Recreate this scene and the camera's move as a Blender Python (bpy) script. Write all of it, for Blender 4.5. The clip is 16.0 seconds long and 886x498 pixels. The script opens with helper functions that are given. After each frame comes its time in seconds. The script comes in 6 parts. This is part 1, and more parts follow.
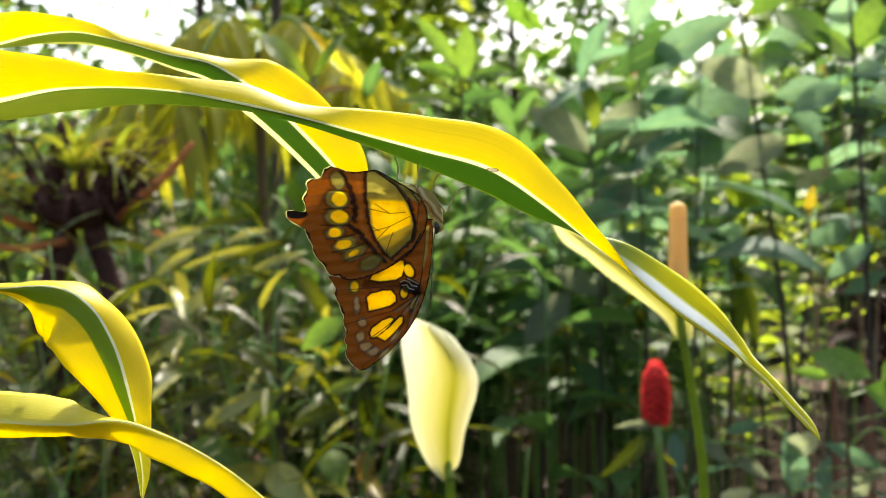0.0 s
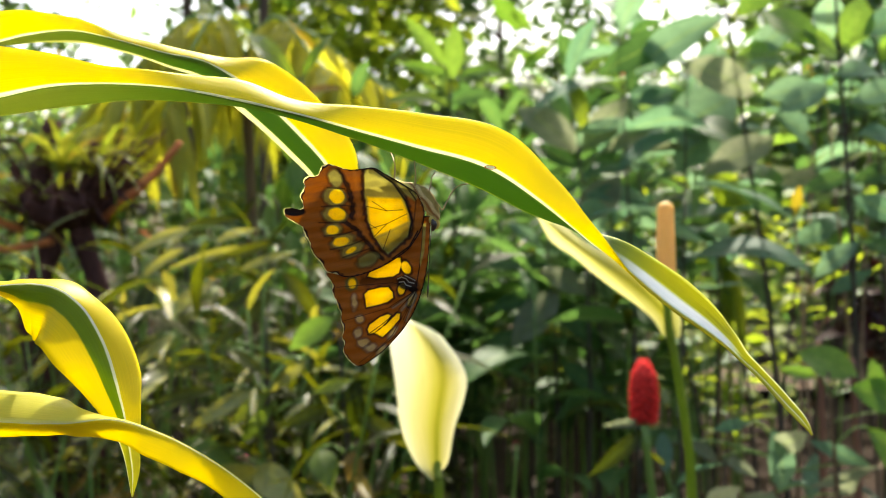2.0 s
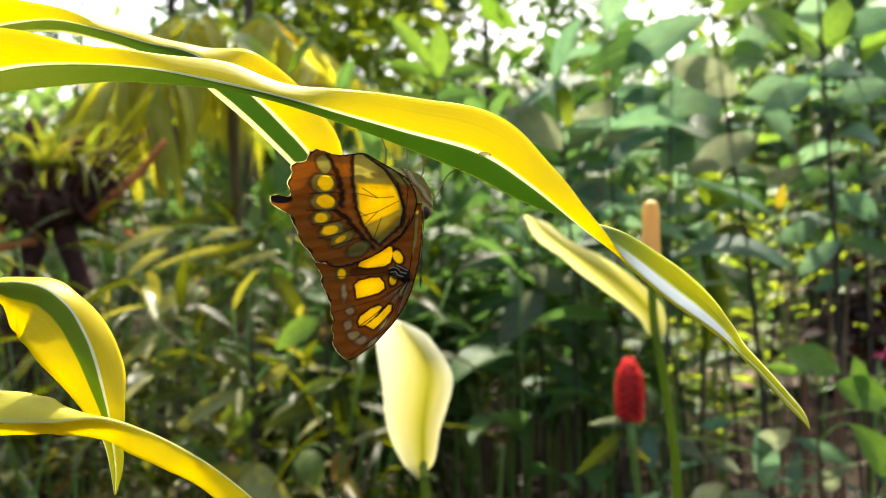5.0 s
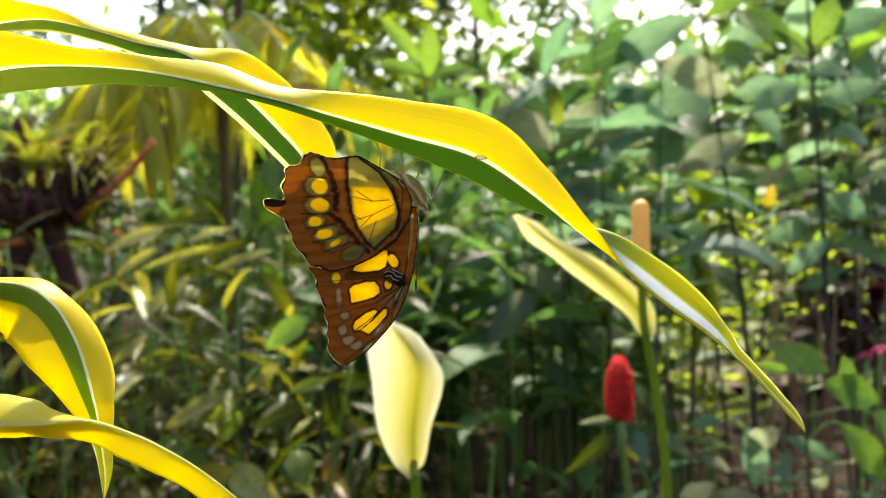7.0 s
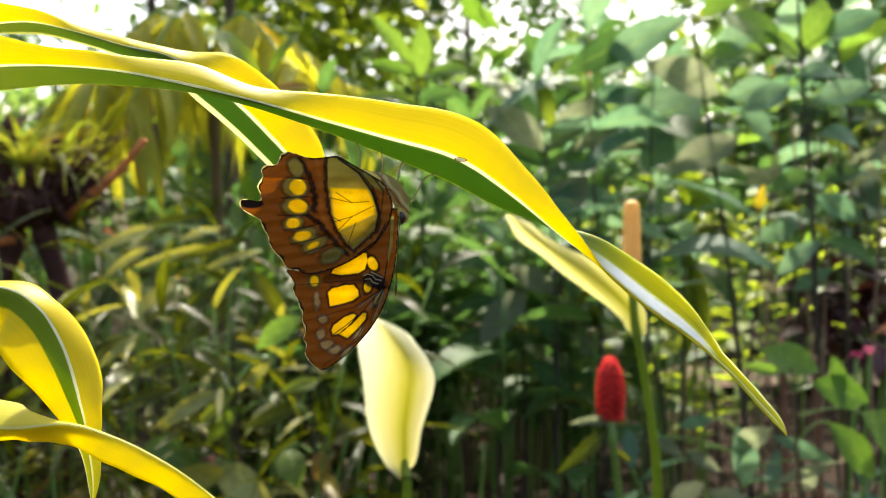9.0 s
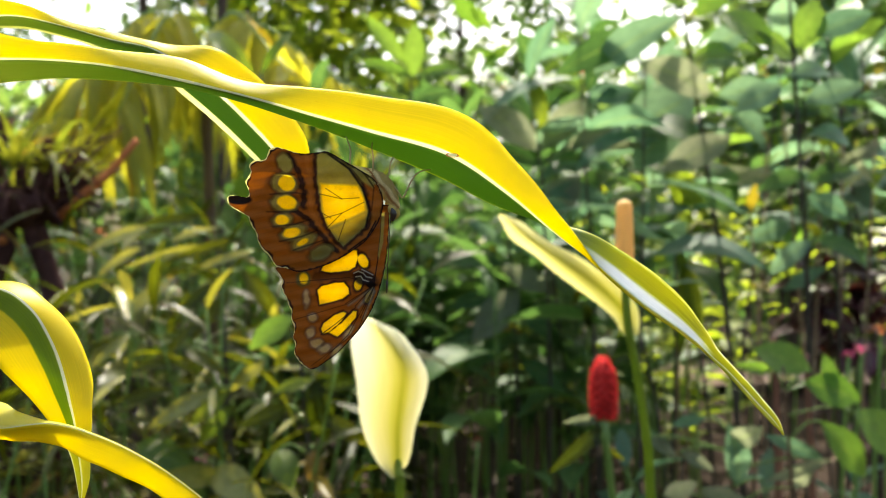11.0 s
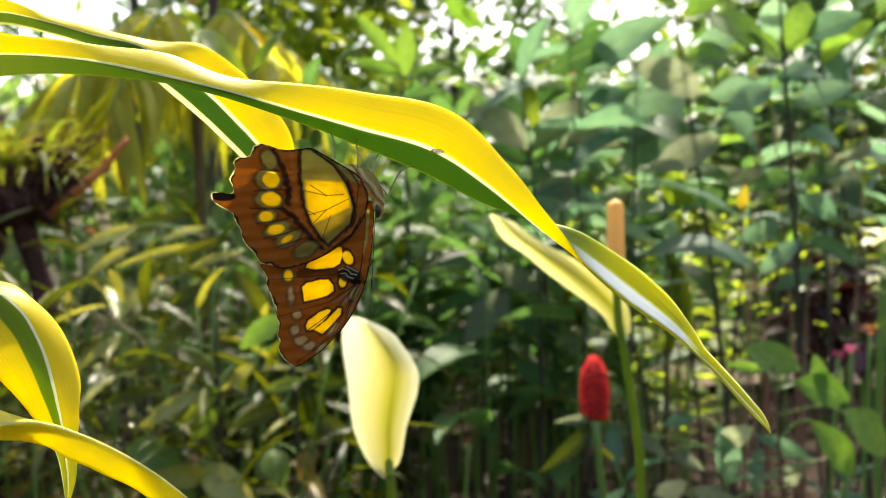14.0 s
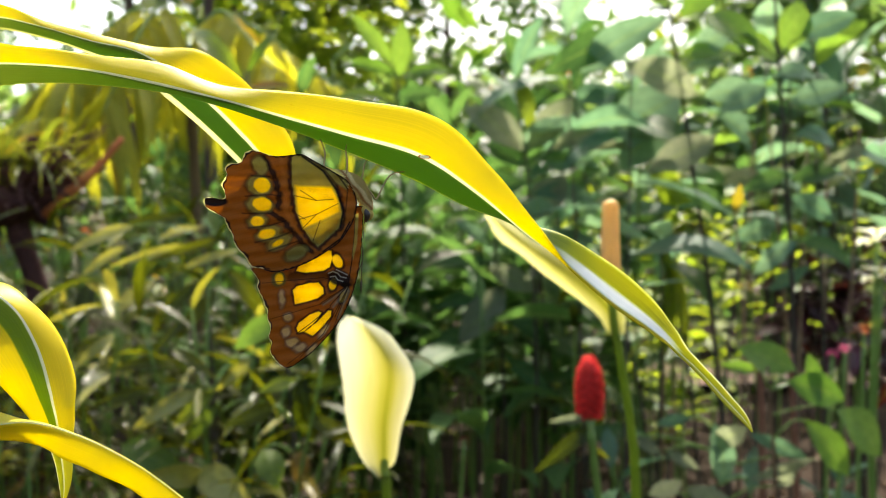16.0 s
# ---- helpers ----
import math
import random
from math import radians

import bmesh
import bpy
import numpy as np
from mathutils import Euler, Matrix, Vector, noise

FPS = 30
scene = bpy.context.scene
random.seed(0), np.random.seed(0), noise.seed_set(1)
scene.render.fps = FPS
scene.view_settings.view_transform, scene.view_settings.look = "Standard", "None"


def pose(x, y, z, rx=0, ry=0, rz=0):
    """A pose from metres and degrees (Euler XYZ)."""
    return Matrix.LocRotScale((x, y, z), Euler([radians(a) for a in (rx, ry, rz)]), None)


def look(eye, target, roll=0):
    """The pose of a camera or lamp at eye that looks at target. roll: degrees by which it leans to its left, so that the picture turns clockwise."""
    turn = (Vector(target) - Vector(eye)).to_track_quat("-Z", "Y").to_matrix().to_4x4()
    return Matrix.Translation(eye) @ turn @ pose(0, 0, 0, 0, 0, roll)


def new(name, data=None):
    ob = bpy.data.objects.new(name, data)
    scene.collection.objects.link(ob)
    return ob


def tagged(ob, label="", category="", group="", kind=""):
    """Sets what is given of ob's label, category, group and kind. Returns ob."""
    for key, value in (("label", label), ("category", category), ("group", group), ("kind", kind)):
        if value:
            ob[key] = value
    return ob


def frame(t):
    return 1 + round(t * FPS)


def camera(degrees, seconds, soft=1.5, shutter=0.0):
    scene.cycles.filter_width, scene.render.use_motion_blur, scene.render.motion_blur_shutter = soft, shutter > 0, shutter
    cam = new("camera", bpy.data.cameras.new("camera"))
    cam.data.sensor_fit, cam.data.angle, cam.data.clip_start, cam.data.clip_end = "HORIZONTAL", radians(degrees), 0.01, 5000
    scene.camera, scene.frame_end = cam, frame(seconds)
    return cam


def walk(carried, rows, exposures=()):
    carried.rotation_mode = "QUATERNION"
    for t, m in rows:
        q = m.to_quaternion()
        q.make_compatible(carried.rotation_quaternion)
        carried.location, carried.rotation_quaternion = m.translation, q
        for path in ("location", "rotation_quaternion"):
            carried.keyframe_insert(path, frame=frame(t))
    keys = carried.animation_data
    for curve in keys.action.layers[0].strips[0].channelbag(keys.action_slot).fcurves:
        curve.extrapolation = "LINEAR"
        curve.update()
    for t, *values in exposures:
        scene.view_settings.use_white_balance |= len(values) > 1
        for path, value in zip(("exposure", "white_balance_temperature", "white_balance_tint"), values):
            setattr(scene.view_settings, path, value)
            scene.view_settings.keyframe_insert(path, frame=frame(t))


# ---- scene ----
cam = camera(52.0, 16.0, 0.8)
cam.data.dof.use_dof = True
cam.data.dof.focus_distance = 0.234
cam.data.dof.aperture_fstop = 20.0
walk(cam, [
    (0, pose(0, 0, 0.9, 89.999, -0.030, -0.002)),
    (0.5, pose(0, 0, 0.9, 89.992, -0.021, -0.187)),
    (1, pose(0, 0, 0.9, 89.980, -0.008, -0.401)),
    (1.5, pose(0, 0, 0.9, 89.986, 0.042, -0.562)),
    (2, pose(0, 0, 0.9, 89.980, 0.067, -0.730)),
    (2.5, pose(0, 0, 0.9, 89.967, 0.060, -0.898)),
    (3, pose(0, 0, 0.9, 89.960, 0.069, -1.054)),
    (3.5, pose(0, 0, 0.9, 89.948, 0.101, -1.204)),
    (4, pose(0, 0, 0.9, 89.924, 0.109, -1.343)),
    (6.5, pose(0, 0, 0.9, 89.918, 0.244, -2.072)),
    (7, pose(0, 0, 0.9, 89.882, 0.207, -2.228)),
    (7.5, pose(0, 0, 0.9, 89.899, 0.169, -2.356)),
    (8, pose(0, 0, 0.9, 89.886, 0.164, -2.512)),
    (8.5, pose(0, 0, 0.9, 89.881, 0.109, -2.634)),
    (9, pose(0, 0, 0.9, 89.874, 0.098, -2.767)),
    (11.5, pose(0, 0, 0.9, 89.852, 0.117, -3.306)),
    (12, pose(0, 0, 0.9, 89.842, 0.053, -3.404)),
    (12.5, pose(0, 0, 0.9, 89.846, 0.103, -3.502)),
    (13, pose(0, 0, 0.9, 89.846, 0.079, -3.595)),
    (13.5, pose(0, 0, 0.9, 89.845, 0.099, -3.676)),
    (14, pose(0, 0, 0.9, 89.839, 0.092, -3.751)),
    (14.5, pose(0, 0, 0.9, 89.828, 0.087, -3.832)),
    (15, pose(0, 0, 0.9, 89.838, 0.116, -3.900)),
    (15.5, pose(0, 0, 0.9, 89.831, 0.120, -3.993)),
    (16, pose(0, 0, 0.9, 89.827, 0.078, -4.049)),
], [(0, 1.54, 6680, 6), (16, 1.54, 6680, 6)])

# ---- light ----
SUN_AZ, SUN_EL = 8.0, 54.0      # degrees from +y towards +x, and above the horizon
world = bpy.data.worlds.new("sky")
scene.world = world
world.use_nodes = True
wn = world.node_tree
sky = wn.nodes.new("ShaderNodeTexSky")
sky.sky_type = "NISHITA"
sky.sun_disc = False
sky.sun_elevation = radians(SUN_EL)
sky.sun_rotation = radians(SUN_AZ)
sky.air_density, sky.dust_density = 1.0, 6.3
wn.links.new(sky.outputs[0], wn.nodes["Background"].inputs["Color"])
wn.nodes["Background"].inputs["Strength"].default_value = 0.15
sun = new("sun", bpy.data.lights.new("sun", "SUN"))
sun.data.energy = 4.0
sun.data.angle = radians(0.6)
sun.data.color = (1.0, 0.93, 0.80)
SUN_DIR = Vector((math.sin(radians(SUN_AZ)) * math.cos(radians(SUN_EL)), math.cos(radians(SUN_AZ)) * math.cos(radians(SUN_EL)), math.sin(radians(SUN_EL))))
sun.matrix_world = look(SUN_DIR * 30, (0, 0, 0))


# ---- materials ----
def node_mat(name):
    m = bpy.data.materials.new(name)
    m.use_nodes = True
    nt = m.node_tree
    nt.nodes.clear()
    return m, nt, nt.nodes.new("ShaderNodeOutputMaterial")


def add(nt, kind, **values):
    n = nt.nodes.new(kind)
    for key, value in values.items():
        n.inputs[key.replace("_", " ")].default_value = value
    return n


def ramp(nt, fac, stops, mode="LINEAR"):
    n = nt.nodes.new("ShaderNodeValToRGB")
    n.color_ramp.interpolation = mode
    el = n.color_ramp.elements
    while len(el) < len(stops):
        el.new(0.5)
    for e, (p, c) in zip(el, stops):
        e.position, e.color = p, (*c, 1)
    nt.links.new(fac, n.inputs[0])
    return n.outputs[0]


def mix(nt, fac, a, b, blend="MIX"):
    n = nt.nodes.new("ShaderNodeMix")
    n.data_type, n.blend_type = "RGBA", blend
    for socket, value in ((n.inputs["Factor"], fac), (n.inputs["A"], a), (n.inputs["B"], b)):
        if isinstance(value, bpy.types.NodeSocket):
            nt.links.new(value, socket)
        else:
            socket.default_value = value if isinstance(value, float) else (*value, 1)
    return n.outputs["Result"]


def noise_of(nt, vec, scale, detail=3.0, rough=0.55):
    n = add(nt, "ShaderNodeTexNoise", Scale=scale, Detail=detail, Roughness=rough)
    if vec:
        nt.links.new(vec, n.inputs["Vector"])
    return n.outputs["Fac"]


def thin(nt, out, colour, through_colour, share, rough, bump=None, spec=0.5, sheen=0.0):
    """A thin sheet that lets light through: leaf, petal, wing."""
    p = add(nt, "ShaderNodeBsdfPrincipled", Roughness=rough)
    p.inputs["Specular IOR Level"].default_value = spec
    t = nt.nodes.new("ShaderNodeBsdfTranslucent")
    nt.links.new(colour, p.inputs["Base Color"])
    nt.links.new(through_colour, t.inputs["Color"])
    if bump is not None:
        b = add(nt, "ShaderNodeBump", Strength=bump[1], Distance=bump[2])
        nt.links.new(bump[0], b.inputs["Height"])
        nt.links.new(b.outputs[0], p.inputs["Normal"])
    m = nt.nodes.new("ShaderNodeMixShader")
    m.inputs[0].default_value = share
    nt.links.new(p.outputs[0], m.inputs[1])
    nt.links.new(t.outputs[0], m.inputs[2])
    nt.links.new(m.outputs[0], out.inputs["Surface"])


def uv_of(nt):
    uv = nt.nodes.new("ShaderNodeUVMap")
    sep = nt.nodes.new("ShaderNodeSeparateXYZ")
    nt.links.new(uv.outputs[0], sep.inputs[0])
    return uv.outputs[0], sep.outputs[0], sep.outputs[1]


def math_node(nt, op, a, b=0.0):
    n = nt.nodes.new("ShaderNodeMath")
    n.operation = op
    for socket, value in zip(n.inputs, (a, b)):
        if isinstance(value, bpy.types.NodeSocket):
            nt.links.new(value, socket)
        else:
            socket.default_value = value
    return n.outputs[0]


YELLOW, CREAM, GREEN = (0.80, 0.67, 0.020), (0.97, 0.96, 0.84), (0.135, 0.235, 0.08)


def variegated_mat(name, green_from, green_to, fade=0.0, share=0.56, green=GREEN, rim=(0.46, 0.50, 0.10), painted_sheen=0.0):
    """Strap leaf: yellow margins, a cream line and a green band along the blade; fine lengthwise veins."""
    m, nt, out = node_mat(name)
    uv, u, v = uv_of(nt)
    wob = noise_of(nt, uv, 6.0)
    vv = math_node(nt, "ADD", v, math_node(nt, "MULTIPLY", math_node(nt, "SUBTRACT", wob, 0.5), 0.02))
    stretch = nt.nodes.new("ShaderNodeMapping")
    stretch.inputs["Scale"].default_value = (1.2, 46.0, 1.0)
    nt.links.new(uv, stretch.inputs[0])
    veins = noise_of(nt, stretch.outputs[0], 1.6, 3.0)
    if green_to > green_from:
        stops = [(0.0, YELLOW), (green_from - 0.050, YELLOW), (green_from - 0.038, CREAM), (green_from - 0.005, CREAM), (green_from + 0.008, green),
                 (green_to - 0.012, green), (green_to + 0.006, rim), (1.0, rim)]
    else:
        stops = [(0.0, (0.64, 0.6, 0.08)), (0.44, (0.66, 0.6, 0.08)), (0.492, (0.86, 0.82, 0.4)), (0.505, CREAM), (0.525, YELLOW), (1.0, YELLOW)]
    base = ramp(nt, vv, stops)
    if painted_sheen:
        # grey sky sheen towards the leaf's base, painted over the green half
        sheen_mask = mix(nt, 1.0, ramp(nt, vv, [(green_from, (0, 0, 0)), (green_from + 0.03, (1, 1, 1))]), ramp(nt, math_node(nt, "MULTIPLY", u, 0.25), [(painted_sheen * 0.35, (0.8, 0.8, 0.8)), (painted_sheen, (0, 0, 0))]), "MULTIPLY")
        base = mix(nt, sheen_mask, base, (0.36, 0.39, 0.27))
    if fade:
        # bluish white band beside the crease: sky gloss painted into the tip's colour
        tip = mix(nt, ramp(nt, vv, [(0.49, (0, 0, 0)), (0.50, (1, 1, 1))]), base, ramp(nt, vv, [(0.50, (0.92, 0.92, 0.78)), (0.56, (0.86, 0.89, 0.94)), (0.60, (0.62, 0.67, 0.78)), (0.66, (0.84, 0.86, 0.86)), (0.72, (0.54, 0.53, 0.08)), (0.955, (0.58, 0.55, 0.07)), (0.975, (0.92, 0.90, 0.5))]))
        tip = mix(nt, 1.0, tip, ramp(nt, veins, [(0.42, (0.66, 0.68, 0.56)), (0.56, (1.0, 1.0, 1.0))]), "MULTIPLY")
        tip = mix(nt, ramp(nt, math_node(nt, "MULTIPLY", u, 0.25), [(0.75, (0, 0, 0)), (0.82, (1, 1, 1))]), tip, ramp(nt, vv, [(0.10, (0.60, 0.56, 0.06)), (0.44, (0.62, 0.57, 0.06)), (0.485, CREAM), (0.525, CREAM), (0.56, (0.40, 0.40, 0.04)), (0.90, (0.52, 0.50, 0.05)), (0.97, CREAM)]))
        base = mix(nt, ramp(nt, math_node(nt, "MULTIPLY", u, 0.25), [(fade, (0, 0, 0)), (fade + 0.06, (1, 1, 1))]), base, tip)
    tone = ramp(nt, veins, [(0.3, (0.88, 0.90, 0.80)), (0.7, (1.0, 1.0, 1.0))])
    base = mix(nt, 1.0, base, tone, "MULTIPLY")
    spots = ramp(nt, noise_of(nt, uv, 38.0, 2.0), [(0.70, (1, 1, 1)), (0.78, (0.86, 0.78, 0.5))])
    base = mix(nt, 1.0, base, spots, "MULTIPLY")
    parts_ = nt.nodes.new("ShaderNodeSeparateColor")
    nt.links.new(base, parts_.inputs[0])
    pale = ramp(nt, parts_.outputs[2], [(0.25, (0, 0, 0)), (0.60, (1, 1, 1))])
    passing = mix(nt, 1.0, base, mix(nt, pale, (1.1, 1.12, 0.4), (1.0, 1.0, 0.98)), "MULTIPLY")
    if fade:
        # mask that carries the painted sky gloss into the passing colour
        white = ramp(nt, vv, [(0.50, (0, 0, 0)), (0.53, (1, 1, 1)), (0.66, (1, 1, 1)), (0.72, (0, 0, 0))])
        white = mix(nt, 1.0, white, ramp(nt, math_node(nt, "MULTIPLY", u, 0.25), [(fade + 0.01, (0, 0, 0)), (fade + 0.05, (1, 1, 1)), (0.75, (1, 1, 1)), (0.81, (0, 0, 0))]), "MULTIPLY")
        passing = mix(nt, white, passing, (0.76, 0.80, 0.87))
    thin(nt, out, base, passing, share, 0.40, (veins, 0.25, 0.0004), 0.28)
    return m


def foliage_mat(name, dark, light, share=0.44, rough=0.36, brown=0.04, vein_scale=16.0, spec=0.4, gain=2.3, cool=0.34):
    """Green leaves: a tone of its own for each leaf, pale midrib, side veins, a few yellowed tips."""
    m, nt, out = node_mat(name)
    uv, u, v = uv_of(nt)
    info = nt.nodes.new("ShaderNodeObjectInfo")
    geo = nt.nodes.new("ShaderNodeNewGeometry")
    rnd = math_node(nt, "FRACT", math_node(nt, "ADD", info.outputs["Random"], geo.outputs["Random Per Island"]))
    base = mix(nt, rnd, dark, light)
    mid = math_node(nt, "ABSOLUTE", math_node(nt, "SUBTRACT", v, 0.5))
    rib = ramp(nt, mid, [(0.0, (1, 1, 1)), (0.035, (0, 0, 0))])
    base = mix(nt, math_node(nt, "MULTIPLY", rib, 0.6), base, (0.22, 0.30, 0.08))
    w = nt.nodes.new("ShaderNodeTexWave")
    w.inputs["Scale"].default_value = vein_scale
    w.inputs["Distortion"].default_value = 1.0
    nt.links.new(math_node(nt, "SUBTRACT", u, math_node(nt, "MULTIPLY", mid, 0.5)), w.inputs["Vector"])
    side = ramp(nt, w.outputs["Fac"], [(0.0, (0.82, 0.84, 0.8)), (1.0, (1.06, 1.06, 1.06))])
    base = mix(nt, 1.0, base, side, "MULTIPLY")
    patch = ramp(nt, noise_of(nt, uv, 7.0, 4.0), [(0.35, (0.78, 0.8, 0.75)), (0.65, (1.08, 1.06, 1.0))])
    base = mix(nt, 1.0, base, patch, "MULTIPLY")
    old = ramp(nt, rnd, [(1.0 - brown, (0, 0, 0)), (1.0 - brown * 0.7, (1, 1, 1))])
    base = mix(nt, math_node(nt, "MULTIPLY", old, 0.75), base, (0.24, 0.14, 0.03))
    passing = mix(nt, 1.0, base, (gain, gain * 0.92, gain * cool), "MULTIPLY")
    thin(nt, out, base, passing, share, rough, (w.outputs["Fac"], 0.3, 0.001), spec)
    return m


def solid_mat(name, a, b, scale=20.0, rough=0.7, bump=0.4, depth=0.003, spec=0.3, stretch=(1, 1, 1)):
    """Stem, bark, soil: two tones in a grain, with relief."""
    m, nt, out = node_mat(name)
    tc = nt.nodes.new("ShaderNodeTexCoord")
    mp = nt.nodes.new("ShaderNodeMapping")
    mp.inputs["Scale"].default_value = stretch
    nt.links.new(tc.outputs["Object"], mp.inputs[0])
    n1 = noise_of(nt, mp.outputs[0], scale, 5.0, 0.65)
    n2 = noise_of(nt, mp.outputs[0], scale * 0.15, 2.0)
    base = mix(nt, n1, a, b)
    base = mix(nt, 1.0, base, ramp(nt, n2, [(0.3, (0.6, 0.6, 0.6)), (0.7, (1.15, 1.15, 1.15))]), "MULTIPLY")
    p = add(nt, "ShaderNodeBsdfPrincipled", Roughness=rough)
    p.inputs["Specular IOR Level"].default_value = spec
    bp = add(nt, "ShaderNodeBump", Strength=bump, Distance=depth)
    nt.links.new(n1, bp.inputs["Height"])
    nt.links.new(base, p.inputs["Base Color"])
    nt.links.new(bp.outputs[0], p.inputs["Normal"])
    nt.links.new(p.outputs[0], out.inputs["Surface"])
    return m


def waxy_mat(name, a, b, scale, share, uneven=0.0):
    """Fleshy petals and spikes: a little light comes through."""
    m, nt, out = node_mat(name)
    tc = nt.nodes.new("ShaderNodeTexCoord")
    n1 = noise_of(nt, tc.outputs["Object"], scale, 4.0, 0.6)
    base = mix(nt, n1, a, b)
    if uneven:
        info = nt.nodes.new("ShaderNodeObjectInfo")
        base = mix(nt, math_node(nt, "MULTIPLY", info.outputs["Random"], uneven), base, (0.16, 0.005, 0.006))
    thin(nt, out, base, base, share, 0.5, (n1, 0.5, 0.0008), 0.3)
    return m


def wing_mat():
    m, nt, out = node_mat("wing_scales")
    at_ = nt.nodes.new("ShaderNodeVertexColor")
    at_.layer_name = "scales"
    tc = nt.nodes.new("ShaderNodeTexCoord")
    grain = noise_of(nt, tc.outputs["Object"], 5200.0, 3.0, 0.7)
    broad = noise_of(nt, tc.outputs["Object"], 420.0, 3.0, 0.6)
    base = mix(nt, 1.0, at_.outputs[0], ramp(nt, grain, [(0.3, (0.90, 0.90, 0.90)), (0.7, (1.08, 1.08, 1.08))]), "MULTIPLY")
    base = mix(nt, 1.0, base, ramp(nt, broad, [(0.3, (0.94, 0.92, 0.9)), (0.7, (1.04, 1.04, 1.05))]), "MULTIPLY")
    red = nt.nodes.new("ShaderNodeSeparateColor")
    nt.links.new(base, red.inputs[0])
    passing = mix(nt, 1.0, base, ramp(nt, red.outputs[1], [(0.22, (0.14, 0.12, 0.06)), (0.34, (0.50, 0.52, 0.35)), (0.62, (1.1, 1.2, 0.5))]), "MULTIPLY")
    thin(nt, out, base, passing, 0.66, 0.55, (grain, 0.15, 0.00005), 0.25)
    return m


def scale_mat():
    """Short scales on the body, coloured in stripes."""
    m, nt, out = node_mat("body_scales")
    at_ = nt.nodes.new("ShaderNodeVertexColor")
    at_.layer_name = "scales"
    tc = nt.nodes.new("ShaderNodeTexCoord")
    grain = noise_of(nt, tc.outputs["Object"], 3000.0, 3.0, 0.7)
    base = mix(nt, 1.0, at_.outputs[0], ramp(nt, grain, [(0.3, (0.7, 0.7, 0.7)), (0.7, (1.2, 1.2, 1.2))]), "MULTIPLY")
    thin(nt, out, base, base, 0.25, 0.7, (grain, 0.5, 0.0002), 0.2)
    return m


def petal_mat(name, base_a, base_b, share=0.5, margin=(0.88, 0.85, 0.56)):
    m, nt, out = node_mat(name)
    uv, u, v = uv_of(nt)
    mp = nt.nodes.new("ShaderNodeMapping")
    mp.inputs["Scale"].default_value = (1.0, 14.0, 1.0)
    nt.links.new(uv, mp.inputs[0])
    veins = noise_of(nt, mp.outputs[0], 2.5, 3.0)
    base = mix(nt, veins, base_a, base_b)
    mid = math_node(nt, "ABSOLUTE", math_node(nt, "SUBTRACT", v, 0.49))
    # whiter tip: the overlit rim put into the colour; margins paler too
    pale = math_node(nt, "ADD", math_node(nt, "POWER", u, 2.5), math_node(nt, "MULTIPLY", math_node(nt, "POWER", mid, 2.0), 2.2))
    base = mix(nt, ramp(nt, pale, [(0.35, (0, 0, 0)), (0.95, (1, 1, 1))]), base, margin)
    reach = math_node(nt, "ADD", mid, math_node(nt, "MULTIPLY", math_node(nt, "POWER", u, 3.0), 0.22))
    tint = ramp(nt, reach, [(0.0, (0.30, 0.36, 0.02)), (0.04, (0.50, 0.52, 0.07)), (0.12, (0.70, 0.68, 0.22)), (0.24, (0.90, 0.88, 0.62)), (0.40, (1.05, 1.05, 1.05))])
    base = mix(nt, 1.0, base, tint, "MULTIPLY")
    thin(nt, out, base, base, share, 0.45, (veins, 0.6, 0.0012), 0.4)
    return m


M_LEAF = variegated_mat("variegated_leaf", 0.50, 0.982, 0.583, painted_sheen=0.34)
M_LEAF_P = variegated_mat("variegated_leaf_plain", 0.50, 0.87, 0.0, 0.56, GREEN, (0.93, 0.91, 0.66), 0.48)
M_LEAF_B = variegated_mat("variegated_leaf_broad", 0.50, 0.66, 0.80, 0.60, (0.27, 0.36, 0.012), YELLOW)
M_LEAF_Y = variegated_mat("variegated_leaf_yellow", 0.5, 0.5)
M_WING = wing_mat()
M_SCALES = scale_mat()
M_SPATHE = petal_mat("spathe_cream", (0.50, 0.46, 0.15), (0.68, 0.63, 0.30), 0.42)
M_SPATHE_B = petal_mat("spathe_yellow_green", (0.54, 0.51, 0.11), (0.68, 0.64, 0.20), 0.42, (0.74, 0.69, 0.27))
M_SPADIX = waxy_mat("spadix_tan", (0.68, 0.42, 0.10), (0.93, 0.72, 0.34), 900, 0.42)
M_HOLE = waxy_mat("hole_pale", (0.80, 0.76, 0.60), (0.92, 0.90, 0.80), 400, 0.5)
M_STALK = waxy_mat("flower_stalk", (0.15, 0.22, 0.014), (0.26, 0.34, 0.035), 80, 0.5)
M_STEM = solid_mat("stem_green", (0.10, 0.19, 0.025), (0.18, 0.29, 0.05), 60, 0.45, 0.2, 0.001, 0.4, (1, 1, 0.15))
M_CANE = solid_mat("cane_brown", (0.10, 0.055, 0.03), (0.20, 0.13, 0.06), 70, 0.6, 0.3, 0.001, 0.3, (1, 1, 0.2))
M_TAN = solid_mat("cane_tan", (0.20, 0.12, 0.06), (0.36, 0.24, 0.13), 70, 0.6, 0.3, 0.001, 0.3, (1, 1, 0.2))
M_REDCANE = solid_mat("cane_red_brown", (0.16, 0.06, 0.032), (0.30, 0.13, 0.07), 70, 0.6, 0.3, 0.001, 0.3, (1, 1, 0.2))
M_TWIG = solid_mat("twig_dark", (0.035, 0.03, 0.02), (0.085, 0.07, 0.04), 70, 0.75, 0.4, 0.002, 0.3, (1, 1, 0.2))
